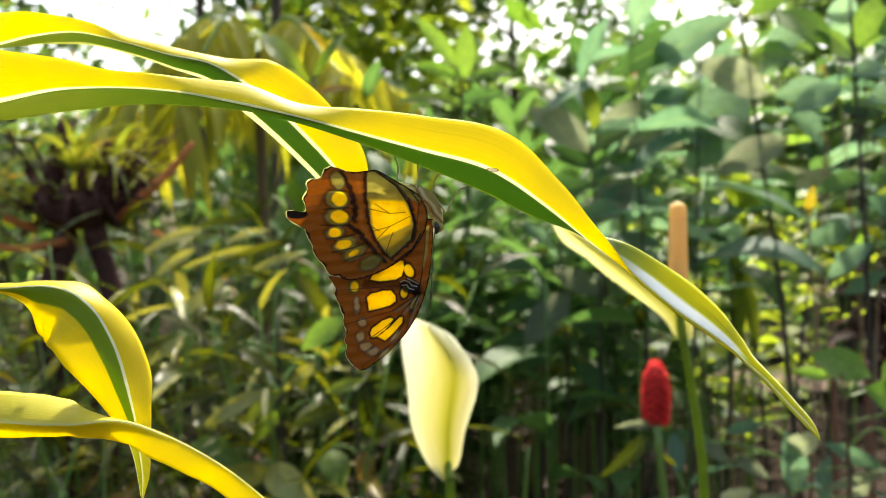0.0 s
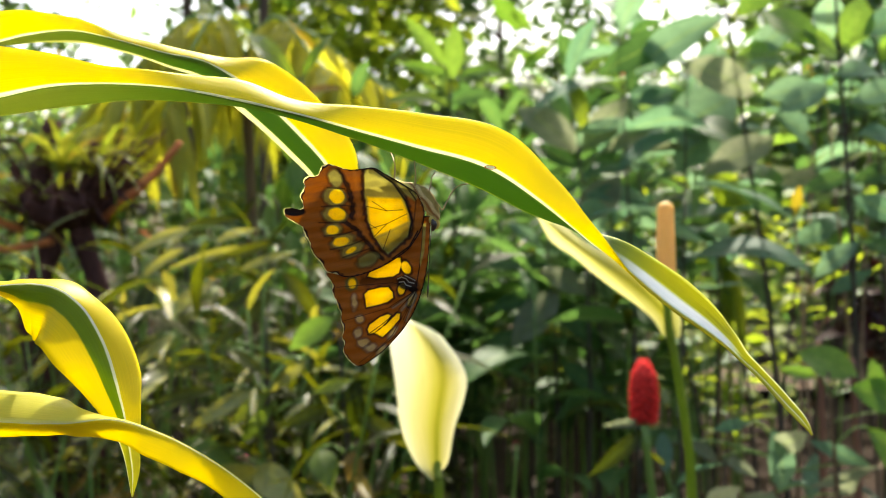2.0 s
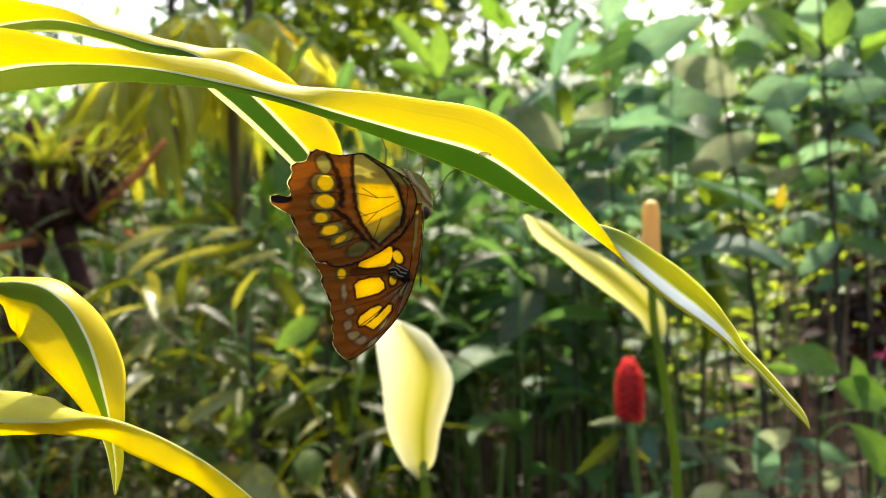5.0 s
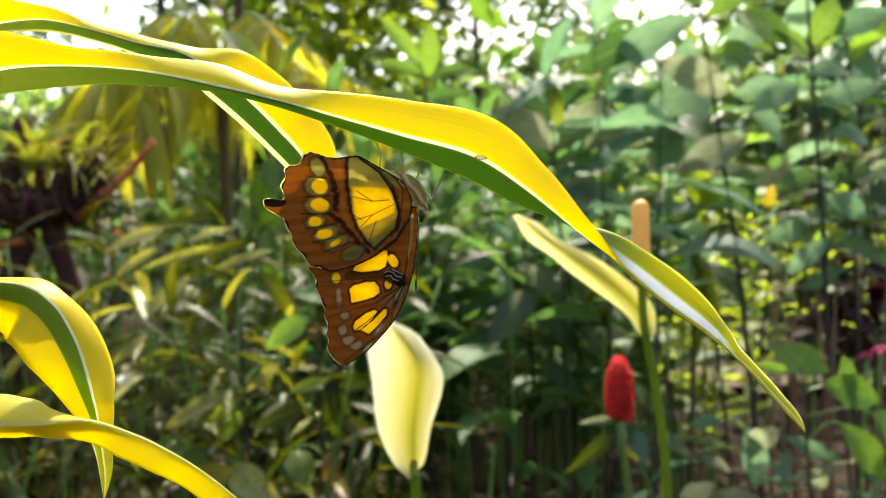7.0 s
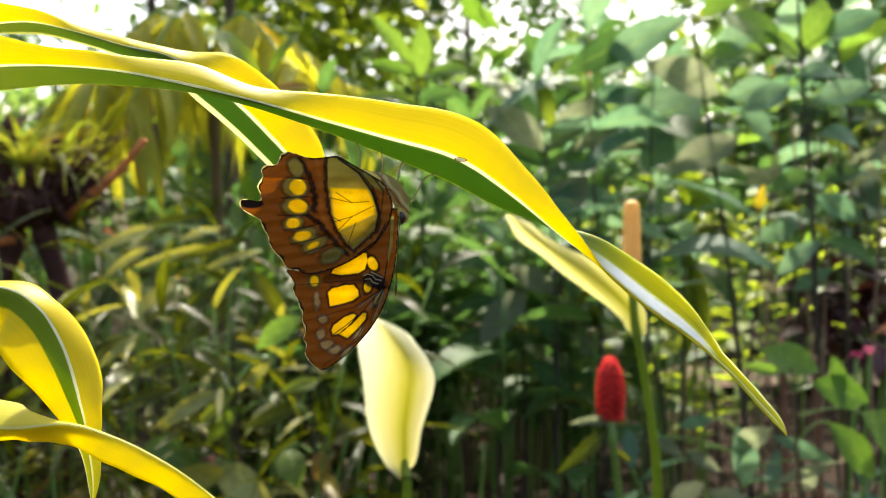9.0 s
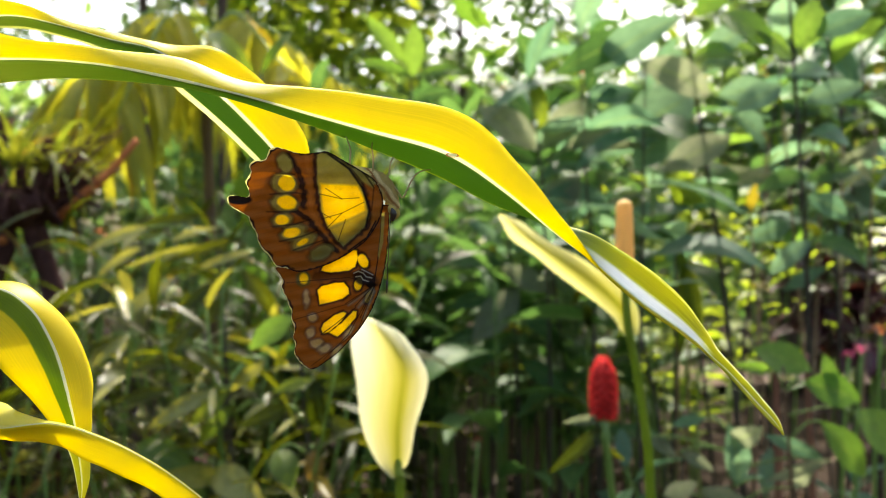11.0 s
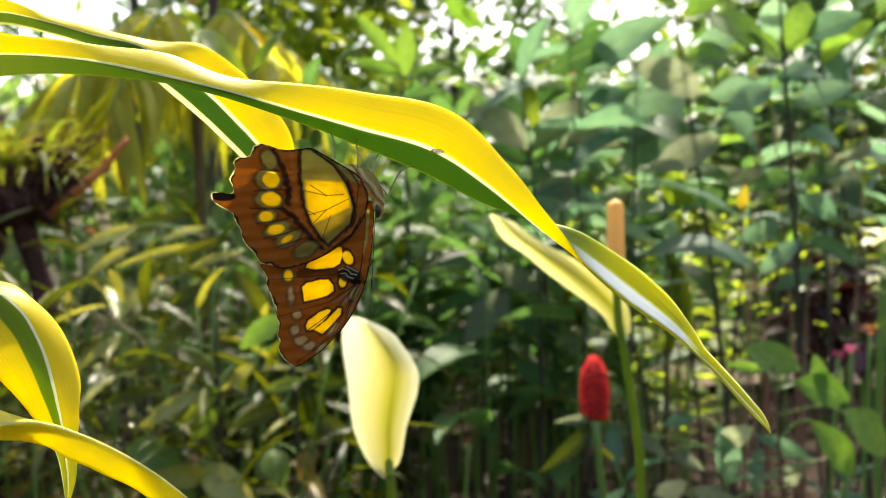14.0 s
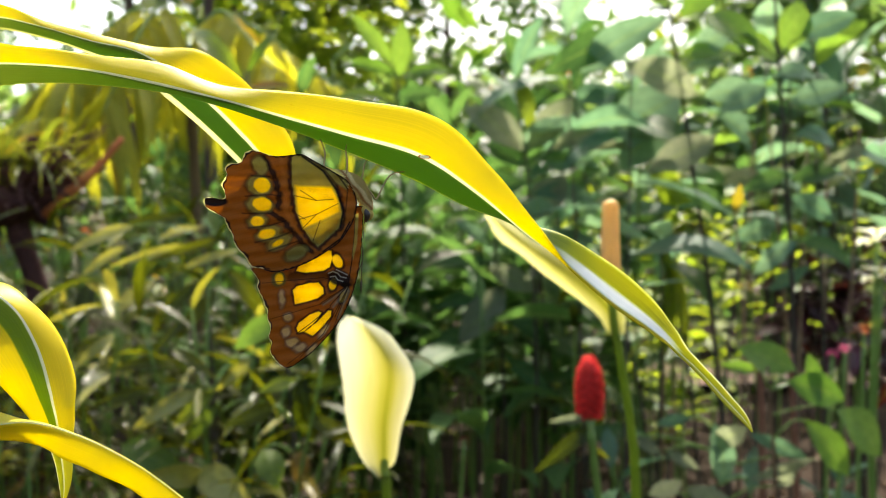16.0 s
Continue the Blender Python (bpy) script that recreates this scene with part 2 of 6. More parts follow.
M_BARK = solid_mat("bark", (0.05, 0.032, 0.02), (0.15, 0.10, 0.065), 14, 0.9, 0.8, 0.02, 0.2, (1, 1, 0.25))
M_ROOT = solid_mat("root_mass", (0.032, 0.020, 0.024), (0.14, 0.06, 0.046), 30, 0.95, 1.0, 0.02, 0.1)
M_RUST = solid_mat("rust_branch", (0.46, 0.12, 0.035), (0.62, 0.23, 0.07), 30, 0.8, 0.5, 0.005, 0.2)
M_SOIL = solid_mat("soil_litter", (0.011, 0.007, 0.005), (0.042, 0.025, 0.015), 9, 0.95, 0.9, 0.03, 0.1)
M_PATH = solid_mat("path_earth", (0.42, 0.27, 0.18), (0.58, 0.40, 0.27), 12, 0.95, 0.4, 0.01, 0.1)
M_RED = solid_mat("bract_red", (0.22, 0.005, 0.006), (0.45, 0.02, 0.015), 120, 0.4, 0.2, 0.001, 0.5)
M_BRACT = waxy_mat("bract_tip", (0.78, 0.018, 0.022), (0.92, 0.13, 0.11), 140, 0.36, 0.4)
M_ORANGE = solid_mat("petal_orange", (0.70, 0.16, 0.03), (0.80, 0.28, 0.05), 60, 0.5, 0.2, 0.001)
M_PINK = solid_mat("petal_pink", (0.70, 0.03, 0.16), (0.80, 0.08, 0.25), 60, 0.5, 0.2, 0.001)
M_WHITE = petal_mat("petal_white", (0.78, 0.77, 0.70), (0.85, 0.84, 0.80))
M_BODY = solid_mat("butterfly_body", (0.54, 0.40, 0.07), (0.76, 0.58, 0.15), 900, 0.8, 0.6, 0.0003)
M_FUR = solid_mat("body_fur", (0.78, 0.60, 0.18), (0.92, 0.80, 0.36), 900, 0.8, 0.5, 0.0002)
M_DARK = solid_mat("chitin_dark", (0.02, 0.014, 0.01), (0.06, 0.04, 0.025), 900, 0.35, 0.2, 0.0001, 0.5)
M_LEG = solid_mat("leg_olive", (0.26, 0.17, 0.05), (0.44, 0.32, 0.12), 900, 0.5, 0.2, 0.0001, 0.5)
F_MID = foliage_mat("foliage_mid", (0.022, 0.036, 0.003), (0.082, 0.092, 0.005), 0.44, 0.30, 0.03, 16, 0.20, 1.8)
F_DARK = foliage_mat("foliage_dark", (0.036, 0.088, 0.026), (0.074, 0.152, 0.048), 0.42, 0.45, 0.01, 16, 0.14, 2.2, 0.62)
F_BLUE = foliage_mat("foliage_bluish", (0.070, 0.150, 0.098), (0.130, 0.225, 0.155), 0.48, 0.5, 0.0, 22, 0.14, 2.2, 0.72)
F_LIGHT = foliage_mat("foliage_light", (0.09, 0.16, 0.018), (0.22, 0.28, 0.035), 0.46, 0.36, 0.03, 16, 0.4, 1.7)
F_YELLOW = foliage_mat("foliage_yellow", (0.11, 0.17, 0.022), (0.22, 0.27, 0.045), 0.54, 0.42, 0.0, 16, 0.2, 2.4)
F_FRESH = foliage_mat("foliage_fresh", (0.085, 0.175, 0.03), (0.145, 0.25, 0.05), 0.46, 0.4, 0.0, 18, 0.25, 2.0, 0.5)
F_PALM = foliage_mat("foliage_palm", (0.27, 0.28, 0.035), (0.42, 0.41, 0.07), 0.55, 0.5, 0.03, 16, 0.12, 2.0, 0.3)
# dull grey-green undersides, with some sky gloss put into the pale colour
F_PALE = foliage_mat("foliage_pale", (0.12, 0.145, 0.095), (0.18, 0.21, 0.15), 0.58, 0.6, 0.0, 20, 0.10, 2.3, 0.8)
# pale leaves: sun and sky glints are put into the base colour
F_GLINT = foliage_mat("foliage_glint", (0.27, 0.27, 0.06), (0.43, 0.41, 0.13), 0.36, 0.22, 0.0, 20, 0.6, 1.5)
F_STRAP = foliage_mat("foliage_strap", (0.09, 0.12, 0.02), (0.22, 0.23, 0.045), 0.5, 0.4, 0.06, 16, 0.2, 2.2)
F_FAR = foliage_mat("foliage_far", (0.035, 0.075, 0.03), (0.11, 0.18, 0.06), 0.54, 0.4, 0.03, 16.0, 0.3, 2.7, 0.55)


# ---- building blocks ----
def mesh_of(name, verts, faces, mats=(), uvs=None, face_mats=None, smooth=True):
    me = bpy.data.meshes.new(name)
    me.from_pydata([tuple(v) for v in verts], [], faces)
    for m in mats:
        me.materials.append(m)
    if uvs is not None:
        layer = me.uv_layers.new(name="UVMap")
        idx = np.empty(len(me.loops), dtype=np.int32)
        me.loops.foreach_get("vertex_index", idx)
        layer.data.foreach_set("uv", np.asarray(uvs, dtype=np.float32)[idx].ravel())
    if face_mats is not None:
        me.polygons.foreach_set("material_index", np.asarray(face_mats, dtype=np.int32))
    me.polygons.foreach_set("use_smooth", np.full(len(me.polygons), smooth))
    me.update()
    return me


def thing(name, loc, label, category, group="", kind="", rz=0.0):
    ob = new(name)
    ob.matrix_basis = pose(*loc, 0, 0, rz)
    ob.empty_display_size = 0.05
    return tagged(ob, label, category, group, kind)


def part(name, me, parent, m=None, label=""):
    ob = new(name, me)
    ob.parent = parent
    if m is not None:
        ob.matrix_basis = m
    return tagged(ob, label) if label else ob


def smooth_path(points, n):
    """n points on a Catmull-Rom curve through the given rows (any number of columns)."""
    p = np.asarray(points, float)
    p = np.vstack([2 * p[0] - p[1], p, 2 * p[-1] - p[-2]])
    out = []
    for t in np.linspace(0, len(p) - 3 - 1e-9, n):
        i = int(t)
        f = t - i
        a, b, c, d = p[i:i + 4]
        out.append(0.5 * (2 * b + (c - a) * f + (2 * a - 5 * b + 4 * c - d) * f * f + (3 * b - a - 3 * c + d) * f ** 3))
    return np.array(out)


def tube(path, radii, sides=8, caps=True):
    path = [Vector(p) for p in path]
    n = len(path)
    radii = [radii] * n if isinstance(radii, (int, float)) else radii
    verts, faces, uvs = [], [], []
    ref = Vector((0.31, 0.87, 0.2)).normalized()
    for i, p in enumerate(path):
        t = (path[min(i + 1, n - 1)] - path[max(i - 1, 0)]).normalized()
        a = t.cross(ref)
        a = a.normalized() if a.length > 1e-4 else t.orthogonal().normalized()
        b = t.cross(a)
        for k in range(sides):
            th = 2 * math.pi * k / sides
            verts.append(p + (a * math.cos(th) + b * math.sin(th)) * radii[i])
            uvs.append((i / (n - 1), k / sides))
    for i in range(n - 1):
        for k in range(sides):
            k2 = (k + 1) % sides
            faces.append((i * sides + k, i * sides + k2, (i + 1) * sides + k2, (i + 1) * sides + k))
    if caps:
        faces.append(tuple(range(sides - 1, -1, -1)))
        faces.append(tuple((n - 1) * sides + k for k in range(sides)))
    return verts, faces, uvs


def blade(length, width, peak=0.45, fold=0.25, droop=0.3, curl=0.0, wave=0.0, n=9, seed=0, sharp=1.0):
    """A leaf blade along +x, its face up: pointed outline, V fold along the midrib, drooping tip, waved margin."""
    rng = random.Random(seed)
    verts, faces, uvs = [], [], []
    ph = rng.uniform(0, 6)
    k = math.log(0.5) / math.log(peak)
    ang, x, z = 0.0, 0.0, 0.0
    for i in range(n + 1):
        u = i / n
        w = width * 0.5 * max(0.02, math.sin(math.pi * u ** k)) ** sharp
        if i:
            ang = droop * 2.0 * (u - 0.15)
            x += length / n * math.cos(ang)
            z -= length / n * math.sin(ang)
        for j, s in enumerate((-1, -0.55, 0, 0.55, 1)):
            lift = fold * w * abs(s) ** 1.3 + wave * width * math.sin(ph + u * 9 + s * 1.7) * abs(s)
            verts.append((x + curl * w * abs(s) * 0.2, s * w * (1 - 0.3 * fold), z + lift))
            uvs.append((u, 0.5 + 0.5 * s))
    for i in range(n):
        for j in range(4):
            a = i * 5 + j
            faces.append((a, a + 1, a + 6, a + 5))
    return verts, faces, uvs


def blade_mesh(name, mat, **kw):
    v, f, u = blade(**kw)
    return mesh_of(name, v, f, [mat], u)


# ---- ground ----
def ground():
    verts, faces, uvs = [], [], []
    rings = [0.0, 0.6, 1.2, 1.8, 2.4, 3.0, 3.6, 4.2, 5, 6, 7, 8.5, 10, 13, 18, 30, 80, 300, 1500]
    sides = 72
    for r in rings:
        for k in range(sides):
            th = 2 * math.pi * k / sides
            x, y = r * math.cos(th), 2 + r * math.sin(th)
            z = 0.05 * noise.noise((x * 0.9, y * 0.9, 0)) + 0.02 * noise.noise((x * 3, y * 3, 4)) if r < 40 else 0
            verts.append((x, y, z - 0.03))
            uvs.append((x, y))
    for i in range(len(rings) - 1):
        for k in range(sides):
            k2 = (k + 1) % sides
            faces.append((i * sides + k, i * sides + k2, (i + 1) * sides + k2, (i + 1) * sides + k))
    tagged(new("ground", mesh_of("ground", verts, faces, [M_SOIL], uvs)), "dark bare garden soil with scattered leaf litter", "ground", kind="structure")
    # trodden earth path behind the beds
    rng = random.Random(5)
    v, f = [], []
    for i in range(40):
        x = 1.75 + i * 0.25
        yc = 5.85 + 0.25 * math.sin(x * 0.5)
        for s in (-1, 1):
            v.append((x, yc + s * (0.55 + rng.uniform(-0.08, 0.08)), 0.045))
    for i in range(39):
        f.append((2 * i, 2 * i + 2, 2 * i + 3, 2 * i + 1))
    tagged(new("path", mesh_of("path", v, f, [M_PATH])), "pale trodden earth path between the planted beds", "path", kind="structure")
    # fallen leaves
    v, f, u = [], [], []
    for _ in range(1500):
        x, y = rng.uniform(-3.5, 4.5), rng.uniform(1.2, 7)
        bv, bf, bu = blade(rng.uniform(0.05, 0.13), rng.uniform(0.02, 0.045), fold=0.4, droop=rng.uniform(-0.3, 0.5), n=4, seed=rng.random())
        m = pose(x, y, 0.035 + rng.uniform(0, 0.02), rng.uniform(-25, 25), rng.uniform(-25, 25), rng.uniform(0, 360))
        o = len(v)
        v += [m @ Vector(p) for p in bv]
        f += [tuple(a + o for a in q) for q in bf]
        u += bu
    tagged(new("leaf_litter", mesh_of("leaf_litter", v, f, [F_LITTER], u)), "dry brown fallen leaves strewn over the soil", "leaf litter", kind="stuff")


F_LITTER = foliage_mat("fallen_leaf", (0.03, 0.015, 0.008), (0.11, 0.06, 0.028), 0.15, 0.6, 0.0, 16, 0.2, 1.0)
ground()


# ---- the variegated strap-leaved plant ----
def graded_path(points, n):
    """n points on a smooth curve through unevenly spaced rows; slopes follow the distances between them."""
    p = np.asarray(points, float)
    h = np.linalg.norm(np.diff(p[:, :3], axis=0), axis=1)
    d = np.diff(p, axis=0) / h[:, None]
    m = np.vstack([d[:1], (d[1:] * h[:-1, None] + d[:-1] * h[1:, None]) / (h[:-1] + h[1:])[:, None], d[-1:]])
    out = []
    for t in np.linspace(0, len(p) - 1 - 1e-9, n):
        i = int(t)
        f = t - i
        out.append((2 * f ** 3 - 3 * f * f + 1) * p[i] + (f ** 3 - 2 * f * f + f) * h[i] * m[i] + (3 * f * f - 2 * f ** 3) * p[i + 1] + (f ** 3 - f * f) * h[i] * m[i + 1])
    return np.array(out)


def strap_leaf(name, stations, mat, parent, label, pivot, n=150, across=7):
    """stations: x, y, z of the crease, then width and turn of the upper and of the lower half. A turn of 0 points at -y, 90 up."""
    st = np.asarray(stations, float)
    s = graded_path(st, n)
    verts, faces, uvs = [], [], []
    for i, (x, y, z, wa, aa, wb, ab) in enumerate(s):
        t = Vector(s[min(i + 1, n - 1)][:3] - s[max(i - 1, 0)][:3]).normalized()
        front = Vector((0, -1, 0))
        front = (front - t * front.dot(t)).normalized()
        up = front.cross(t)
        if up.x * t.z - up.z * t.x > 0:
            up = -up
        u = i / (n - 1)
        ripple = 0.0007 * math.sin(u * 31 + 1.0) + 0.0004 * math.sin(u * 67)
        c = Vector((x, y, z)) - pivot
        row = []
        for k in range(across, 0, -1):
            f = k / across
            a = radians(aa - 16 * (1 - f))
            d = (front * math.cos(a) + up * math.sin(a)) * max(wa, 0) * f
            row.append((c + d + front * ripple * f * min(1, wa / 0.006), 0.5 - 0.5 * f))
        row.append((c, 0.5))
        for k in range(1, across + 1):
            f = k / across
            a = radians(ab + 10 * (1 - f))
            d = (front * math.cos(a) + up * math.sin(a)) * max(wb, 0) * f
            row.append((c + d + front * ripple * f * min(1, wb / 0.006), 0.5 + 0.5 * f))
        for p, v in row:
            verts.append(p)
            uvs.append((u * 4, v))
    w = 2 * across + 1
    for i in range(n - 1):
        for j in range(w - 1):
            faces.append((i * w + j, i * w + j + 1, (i + 1) * w + j + 1, (i + 1) * w + j))
    ob = part(name, mesh_of(name, verts, faces, [mat], uvs), parent, None, label)
    sol = ob.modifiers.new("thickness", "SOLIDIFY")
    sol.thickness, sol.offset = 0.00035, 0
    ob.location = pivot - parent.location
    return ob


strap_plant = thing("strap_leaf_plant", (-0.42, 0.27, 0), "variegated plant with long arching yellow and green strap leaves", "plant")
stalk = smooth_path([(0, 0, -0.03), (0.01, 0.005, 0.35), (-0.01, 0, 0.7), (0.0, 0, 0.93)], 14)
part("stalk", mesh_of("stalk", *tube(stalk, [0.016 - 0.0004 * i for i in range(14)], 12)[:2], [M_CANE]), strap_plant)

PIVOT_1, PIVOT_2, PIVOT_3, PIVOT_4 = Vector((-0.25942, 0.27000, 0.90689)), Vector((-0.27863, 0.29000, 0.90379)), Vector((-0.19156, 0.26000, 0.86780)), Vector((-0.19975, 0.25000, 0.83637))
LONG_LEAF_BASE = [
    (*(-0.27962, 0.27500, 0.90359), 0.00367, 59.1, 0.00367, -140.9),
    (*(-0.17642, 0.25000, 0.93251), 0.01248, 66.7, 0.00881, -158.3),
    (*(-0.11514, 0.23600, 0.93804), 0.01425, 72.6, 0.00881, -160.4),
    (*(-0.10045, 0.23600, 0.94112), 0.00881, 75.2, 0.00881, -153.8),
    (*(-0.08576, 0.23600, 0.94185), 0.00441, 85.0, 0.00881, -159.0),
    (*(-0.07108, 0.23600, 0.94097), 0.00499, 122.4, 0.00881, -165.6),
    (*(-0.05346, 0.23600, 0.93774), 0.00764, 128.6, 0.00881, -177.4),
    (*(-0.03877, 0.23600, 0.93451), 0.00529, 132.1, 0.00881, -176.9),
    (*(-0.02408, 0.23600, 0.93055), 0.00676, 109.4, 0.00881, -171.6),
    (*(-0.00646, 0.23600, 0.92570), 0.00925, 99.4, 0.00911, -161.6),
    (*(0.01307, 0.23600, 0.91997), 0.01072, 94.3, 0.00911, -146.7),
]
LONG_LEAF_END = [
    (*(0.02585, 0.23600, 0.91160), 0.00764, 94.1, 0.00793, -155.9),
    (*(0.03760, 0.23600, 0.90235), 0.00441, 54.0, 0.00705, -196.0),
    (*(0.04808, 0.23700, 0.89469), 0.00367, -6.2, 0.00676, -249.2),
    (*(0.06161, 0.23800, 0.88371), 0.00294, -17.7, 0.00793, -267.7),
    (*(0.07205, 0.23890, 0.87665), 0.00250, -18.4, 0.00590, -266.0),
    (*(0.07620, 0.23920, 0.87355), 0.00235, -18.4, 0.00410, -263.4),
    (*(0.08000, 0.23960, 0.87010), 0.00205, -18.6, 0.00270, -261.0),
    (*(0.08378, 0.24000, 0.86690), 0.00210, -24.0, 0.00215, -258.7),
    (*(0.09230, 0.24000, 0.85800), 0.00190, -30.0, 0.00200, -259.0),
    (*(0.09800, 0.24000, 0.85190), 0.00120, -30.0, 0.00110, -259.0),
    (*(0.09956, 0.24000, 0.84962), 0.00020, -18.7, 0.00020, -258.7),
]
BACK_LEAF_BASE = [
    (*(-0.29487, 0.29000, 0.90018), 0.00367, 53.4, 0.00367, -146.6),
    (*(-0.19759, 0.28000, 0.94896), 0.01101, 56.1, 0.00734, -173.9),
    (*(-0.13172, 0.27000, 0.96065), 0.00940, 71.6, 0.00705, -190.4),
    (*(-0.12164, 0.27000, 0.96317), 0.00705, 73.0, 0.00705, -173.0),
    (*(-0.10988, 0.27000, 0.96435), 0.00411, 83.1, 0.00705, -164.9),
    (*(-0.09476, 0.27000, 0.96133), 0.00294, 132.0, 0.00705, -164.0),
    (*(-0.08132, 0.27000, 0.95763), 0.00441, 140.3, 0.00764, -157.7),
    (*(-0.06956, 0.27000, 0.95511), 0.00499, 142.7, 0.00852, -148.3),
]
BACK_LEAF_END = [
    (*(-0.05780, 0.27000, 0.94805), 0.01028, 100.8, 0.00911, -133.2),
    (*(-0.04807, 0.27200, 0.93995), 0.01234, 98.6, 0.00911, -131.4),
    (*(-0.03990, 0.27400, 0.93171), 0.01204, 99.5, 0.00852, -130.5),
    (*(-0.03332, 0.27600, 0.92422), 0.01087, 101.3, 0.00793, -128.7),
    (*(-0.02924, 0.27800, 0.91401), 0.00734, 125.1, 0.00587, -124.9),
    (*(-0.02770, 0.28000, 0.90192), 0.00294, 115.6, 0.00235, -114.4),
    (*(-0.02718, 0.28000, 0.89320), 0.00029, 115.6, 0.00029, -114.4),
]
DROOP_LEAF_BASE = [
    (*(-0.19480, 0.26000, 0.86780), 0.00206, 92.8, 0.00294, -147.2),
    (*(-0.14841, 0.25000, 0.88227), 0.00441, 143.0, 0.01028, -175.0),
    (*(-0.12867, 0.24500, 0.88796), 0.00529, 163.2, 0.00734, -176.8),
    (*(-0.11806, 0.24200, 0.88931), 0.00558, 167.4, 0.00300, -150.0),
    (*(-0.11458, 0.24100, 0.88950), 0.00558, 168.5, 0.00450, -128.0),
    (*(-0.11111, 0.24000, 0.88984), 0.00587, 167.4, 0.00850, -112.0),
    (*(-0.10813, 0.24000, 0.88999), 0.00587, 167.7, 0.01280, -104.0),
    (*(-0.10514, 0.24000, 0.88999), 0.00617, 168.8, 0.01453, -98.0),
]
DROOP_LEAF_END = [
    (*(-0.09946, 0.24000, 0.88880), 0.00676, 162.4, 0.01490, -91.6),
    (*(-0.09280, 0.23900, 0.88438), 0.00705, 156.8, 0.01424, -83.2),
    (*(-0.08649, 0.23800, 0.87467), 0.00793, 142.7, 0.01291, -81.3),
    (*(-0.08224, 0.23600, 0.86343), 0.00705, 138.8, 0.00867, -89.2),
    (*(-0.08018, 0.23600, 0.85536), 0.00499, 138.4, 0.00470, -94.6),
    (*(-0.07901, 0.23600, 0.84875), 0.00323, 139.9, 0.00235, -100.1),
    (*(-0.07798, 0.23600, 0.83994), 0.00147, 129.1, 0.00117, -80.9),
    (*(-0.07813, 0.23600, 0.83480), 0.00015, 127.9, 0.00015, -82.1),
]
LOW_LEAF = [
    (*(-0.20286, 0.25000, 0.83482), 0.00235, 100.3, 0.00294, -119.7),
    (*(-0.15121, 0.23500, 0.85116), 0.00764, 133.8, 0.00529, -136.2),
    (*(-0.11123, 0.22800, 0.85644), 0.01028, 141.9, 0.00617, -133.1),
    (*(-0.10086, 0.22700, 0.85607), 0.00969, 145.8, 0.00617, -140.2),
    (*(-0.09198, 0.22600, 0.85626), 0.00734, 155.0, 0.00617, -140.0),
    (*(-0.08143, 0.22600, 0.85711), 0.00294, 184.9, 0.00617, -115.1),
    (*(-0.06947, 0.22600, 0.85373), 0.00088, 186.9, 0.00646, -93.1),
    (*(-0.05822, 0.22600, 0.84797), 0.00073, 188.4, 0.00617, -89.6),
    (*(-0.04435, 0.22700, 0.83728), 0.00059, 188.7, 0.00529, -89.3),
    (*(-0.03206, 0.23000, 0.82214), 0.00147, 177.8, 0.00294, -100.2),
    (*(-0.02378, 0.23300, 0.80735), 0.00015, 166.9, 0.00015, -101.1),
]
long_leaf = strap_leaf("leaf", LONG_LEAF_BASE + LONG_LEAF_END, M_LEAF, strap_plant, "long yellow leaf with a green band, holding the butterfly", PIVOT_1, 220)
back_leaf = strap_leaf("leaf", BACK_LEAF_BASE + BACK_LEAF_END, M_LEAF_P, strap_plant, "", PIVOT_2, 180)
droop_leaf = strap_leaf("leaf", DROOP_LEAF_BASE + DROOP_LEAF_END, M_LEAF_B, strap_plant, "drooping yellow leaf with a broad green band", PIVOT_3, 120)
low_leaf = strap_leaf("leaf", LOW_LEAF, M_LEAF_Y, strap_plant, "plain yellow arching leaf", PIVOT_4, 120)

# ---- the butterfly ----
HANG = Vector((-0.00580, 0.23900, 0.92097))
butterfly = thing("butterfly", HANG, "brown and yellow spotted butterfly hanging under a strap leaf, wings closed", "butterfly")
U = 0.0001481          # metres per unit of the wing chart


def chart(x, y, d=0.0):
    """Wing chart, x to the head and y down, to the butterfly's own space."""
    return Vector(((x - 745) * U, d, (300 - y) * U))


HIND = [(575, 300), (587, 296), (602, 300), (625, 306), (650, 304), (668, 303), (692, 316), (720, 332), (745, 350), (757, 380), (752, 410), (740, 432),
        (727, 449), (712, 460), (690, 474), (665, 486), (640, 494), (618, 497), (600, 491), (584, 487), (573, 470), (563, 460), (556, 447), (553, 434), (547, 424),
        (543, 414), (540, 407), (528, 400), (515, 392), (509, 384), (510, 376), (521, 374), (537, 377), (543, 371), (540, 361), (537, 353), (541, 345), (546, 336), (543, 327), (549, 319), (561, 318), (569, 315), (572, 307)]
FORE = [(768, 388), (766, 430), (763, 470), (758, 500), (750, 530), (738, 560), (720, 589), (700, 612), (680, 632), (662, 645), (646, 655), (635, 655), (625, 648),
        (618, 640), (612, 628), (614, 615), (610, 603), (613, 590), (608, 575), (608, 561), (603, 551), (600, 540), (595, 530), (592, 520), (593, 510), (588, 500), (585, 488), (640, 470), (700, 430), (742, 392)]


def ellipse(x, y, cx, cy, rx, ry, turn=0.0):
    """Rough signed distance to an ellipse, negative inside."""
    c, s = math.cos(radians(turn)), math.sin(radians(turn))
    dx, dy = (x - cx) * c + (y - cy) * s, -(x - cx) * s + (y - cy) * c
    return (np.sqrt((dx / rx) ** 2 + (dy / ry) ** 2) - 1) * min(rx, ry)


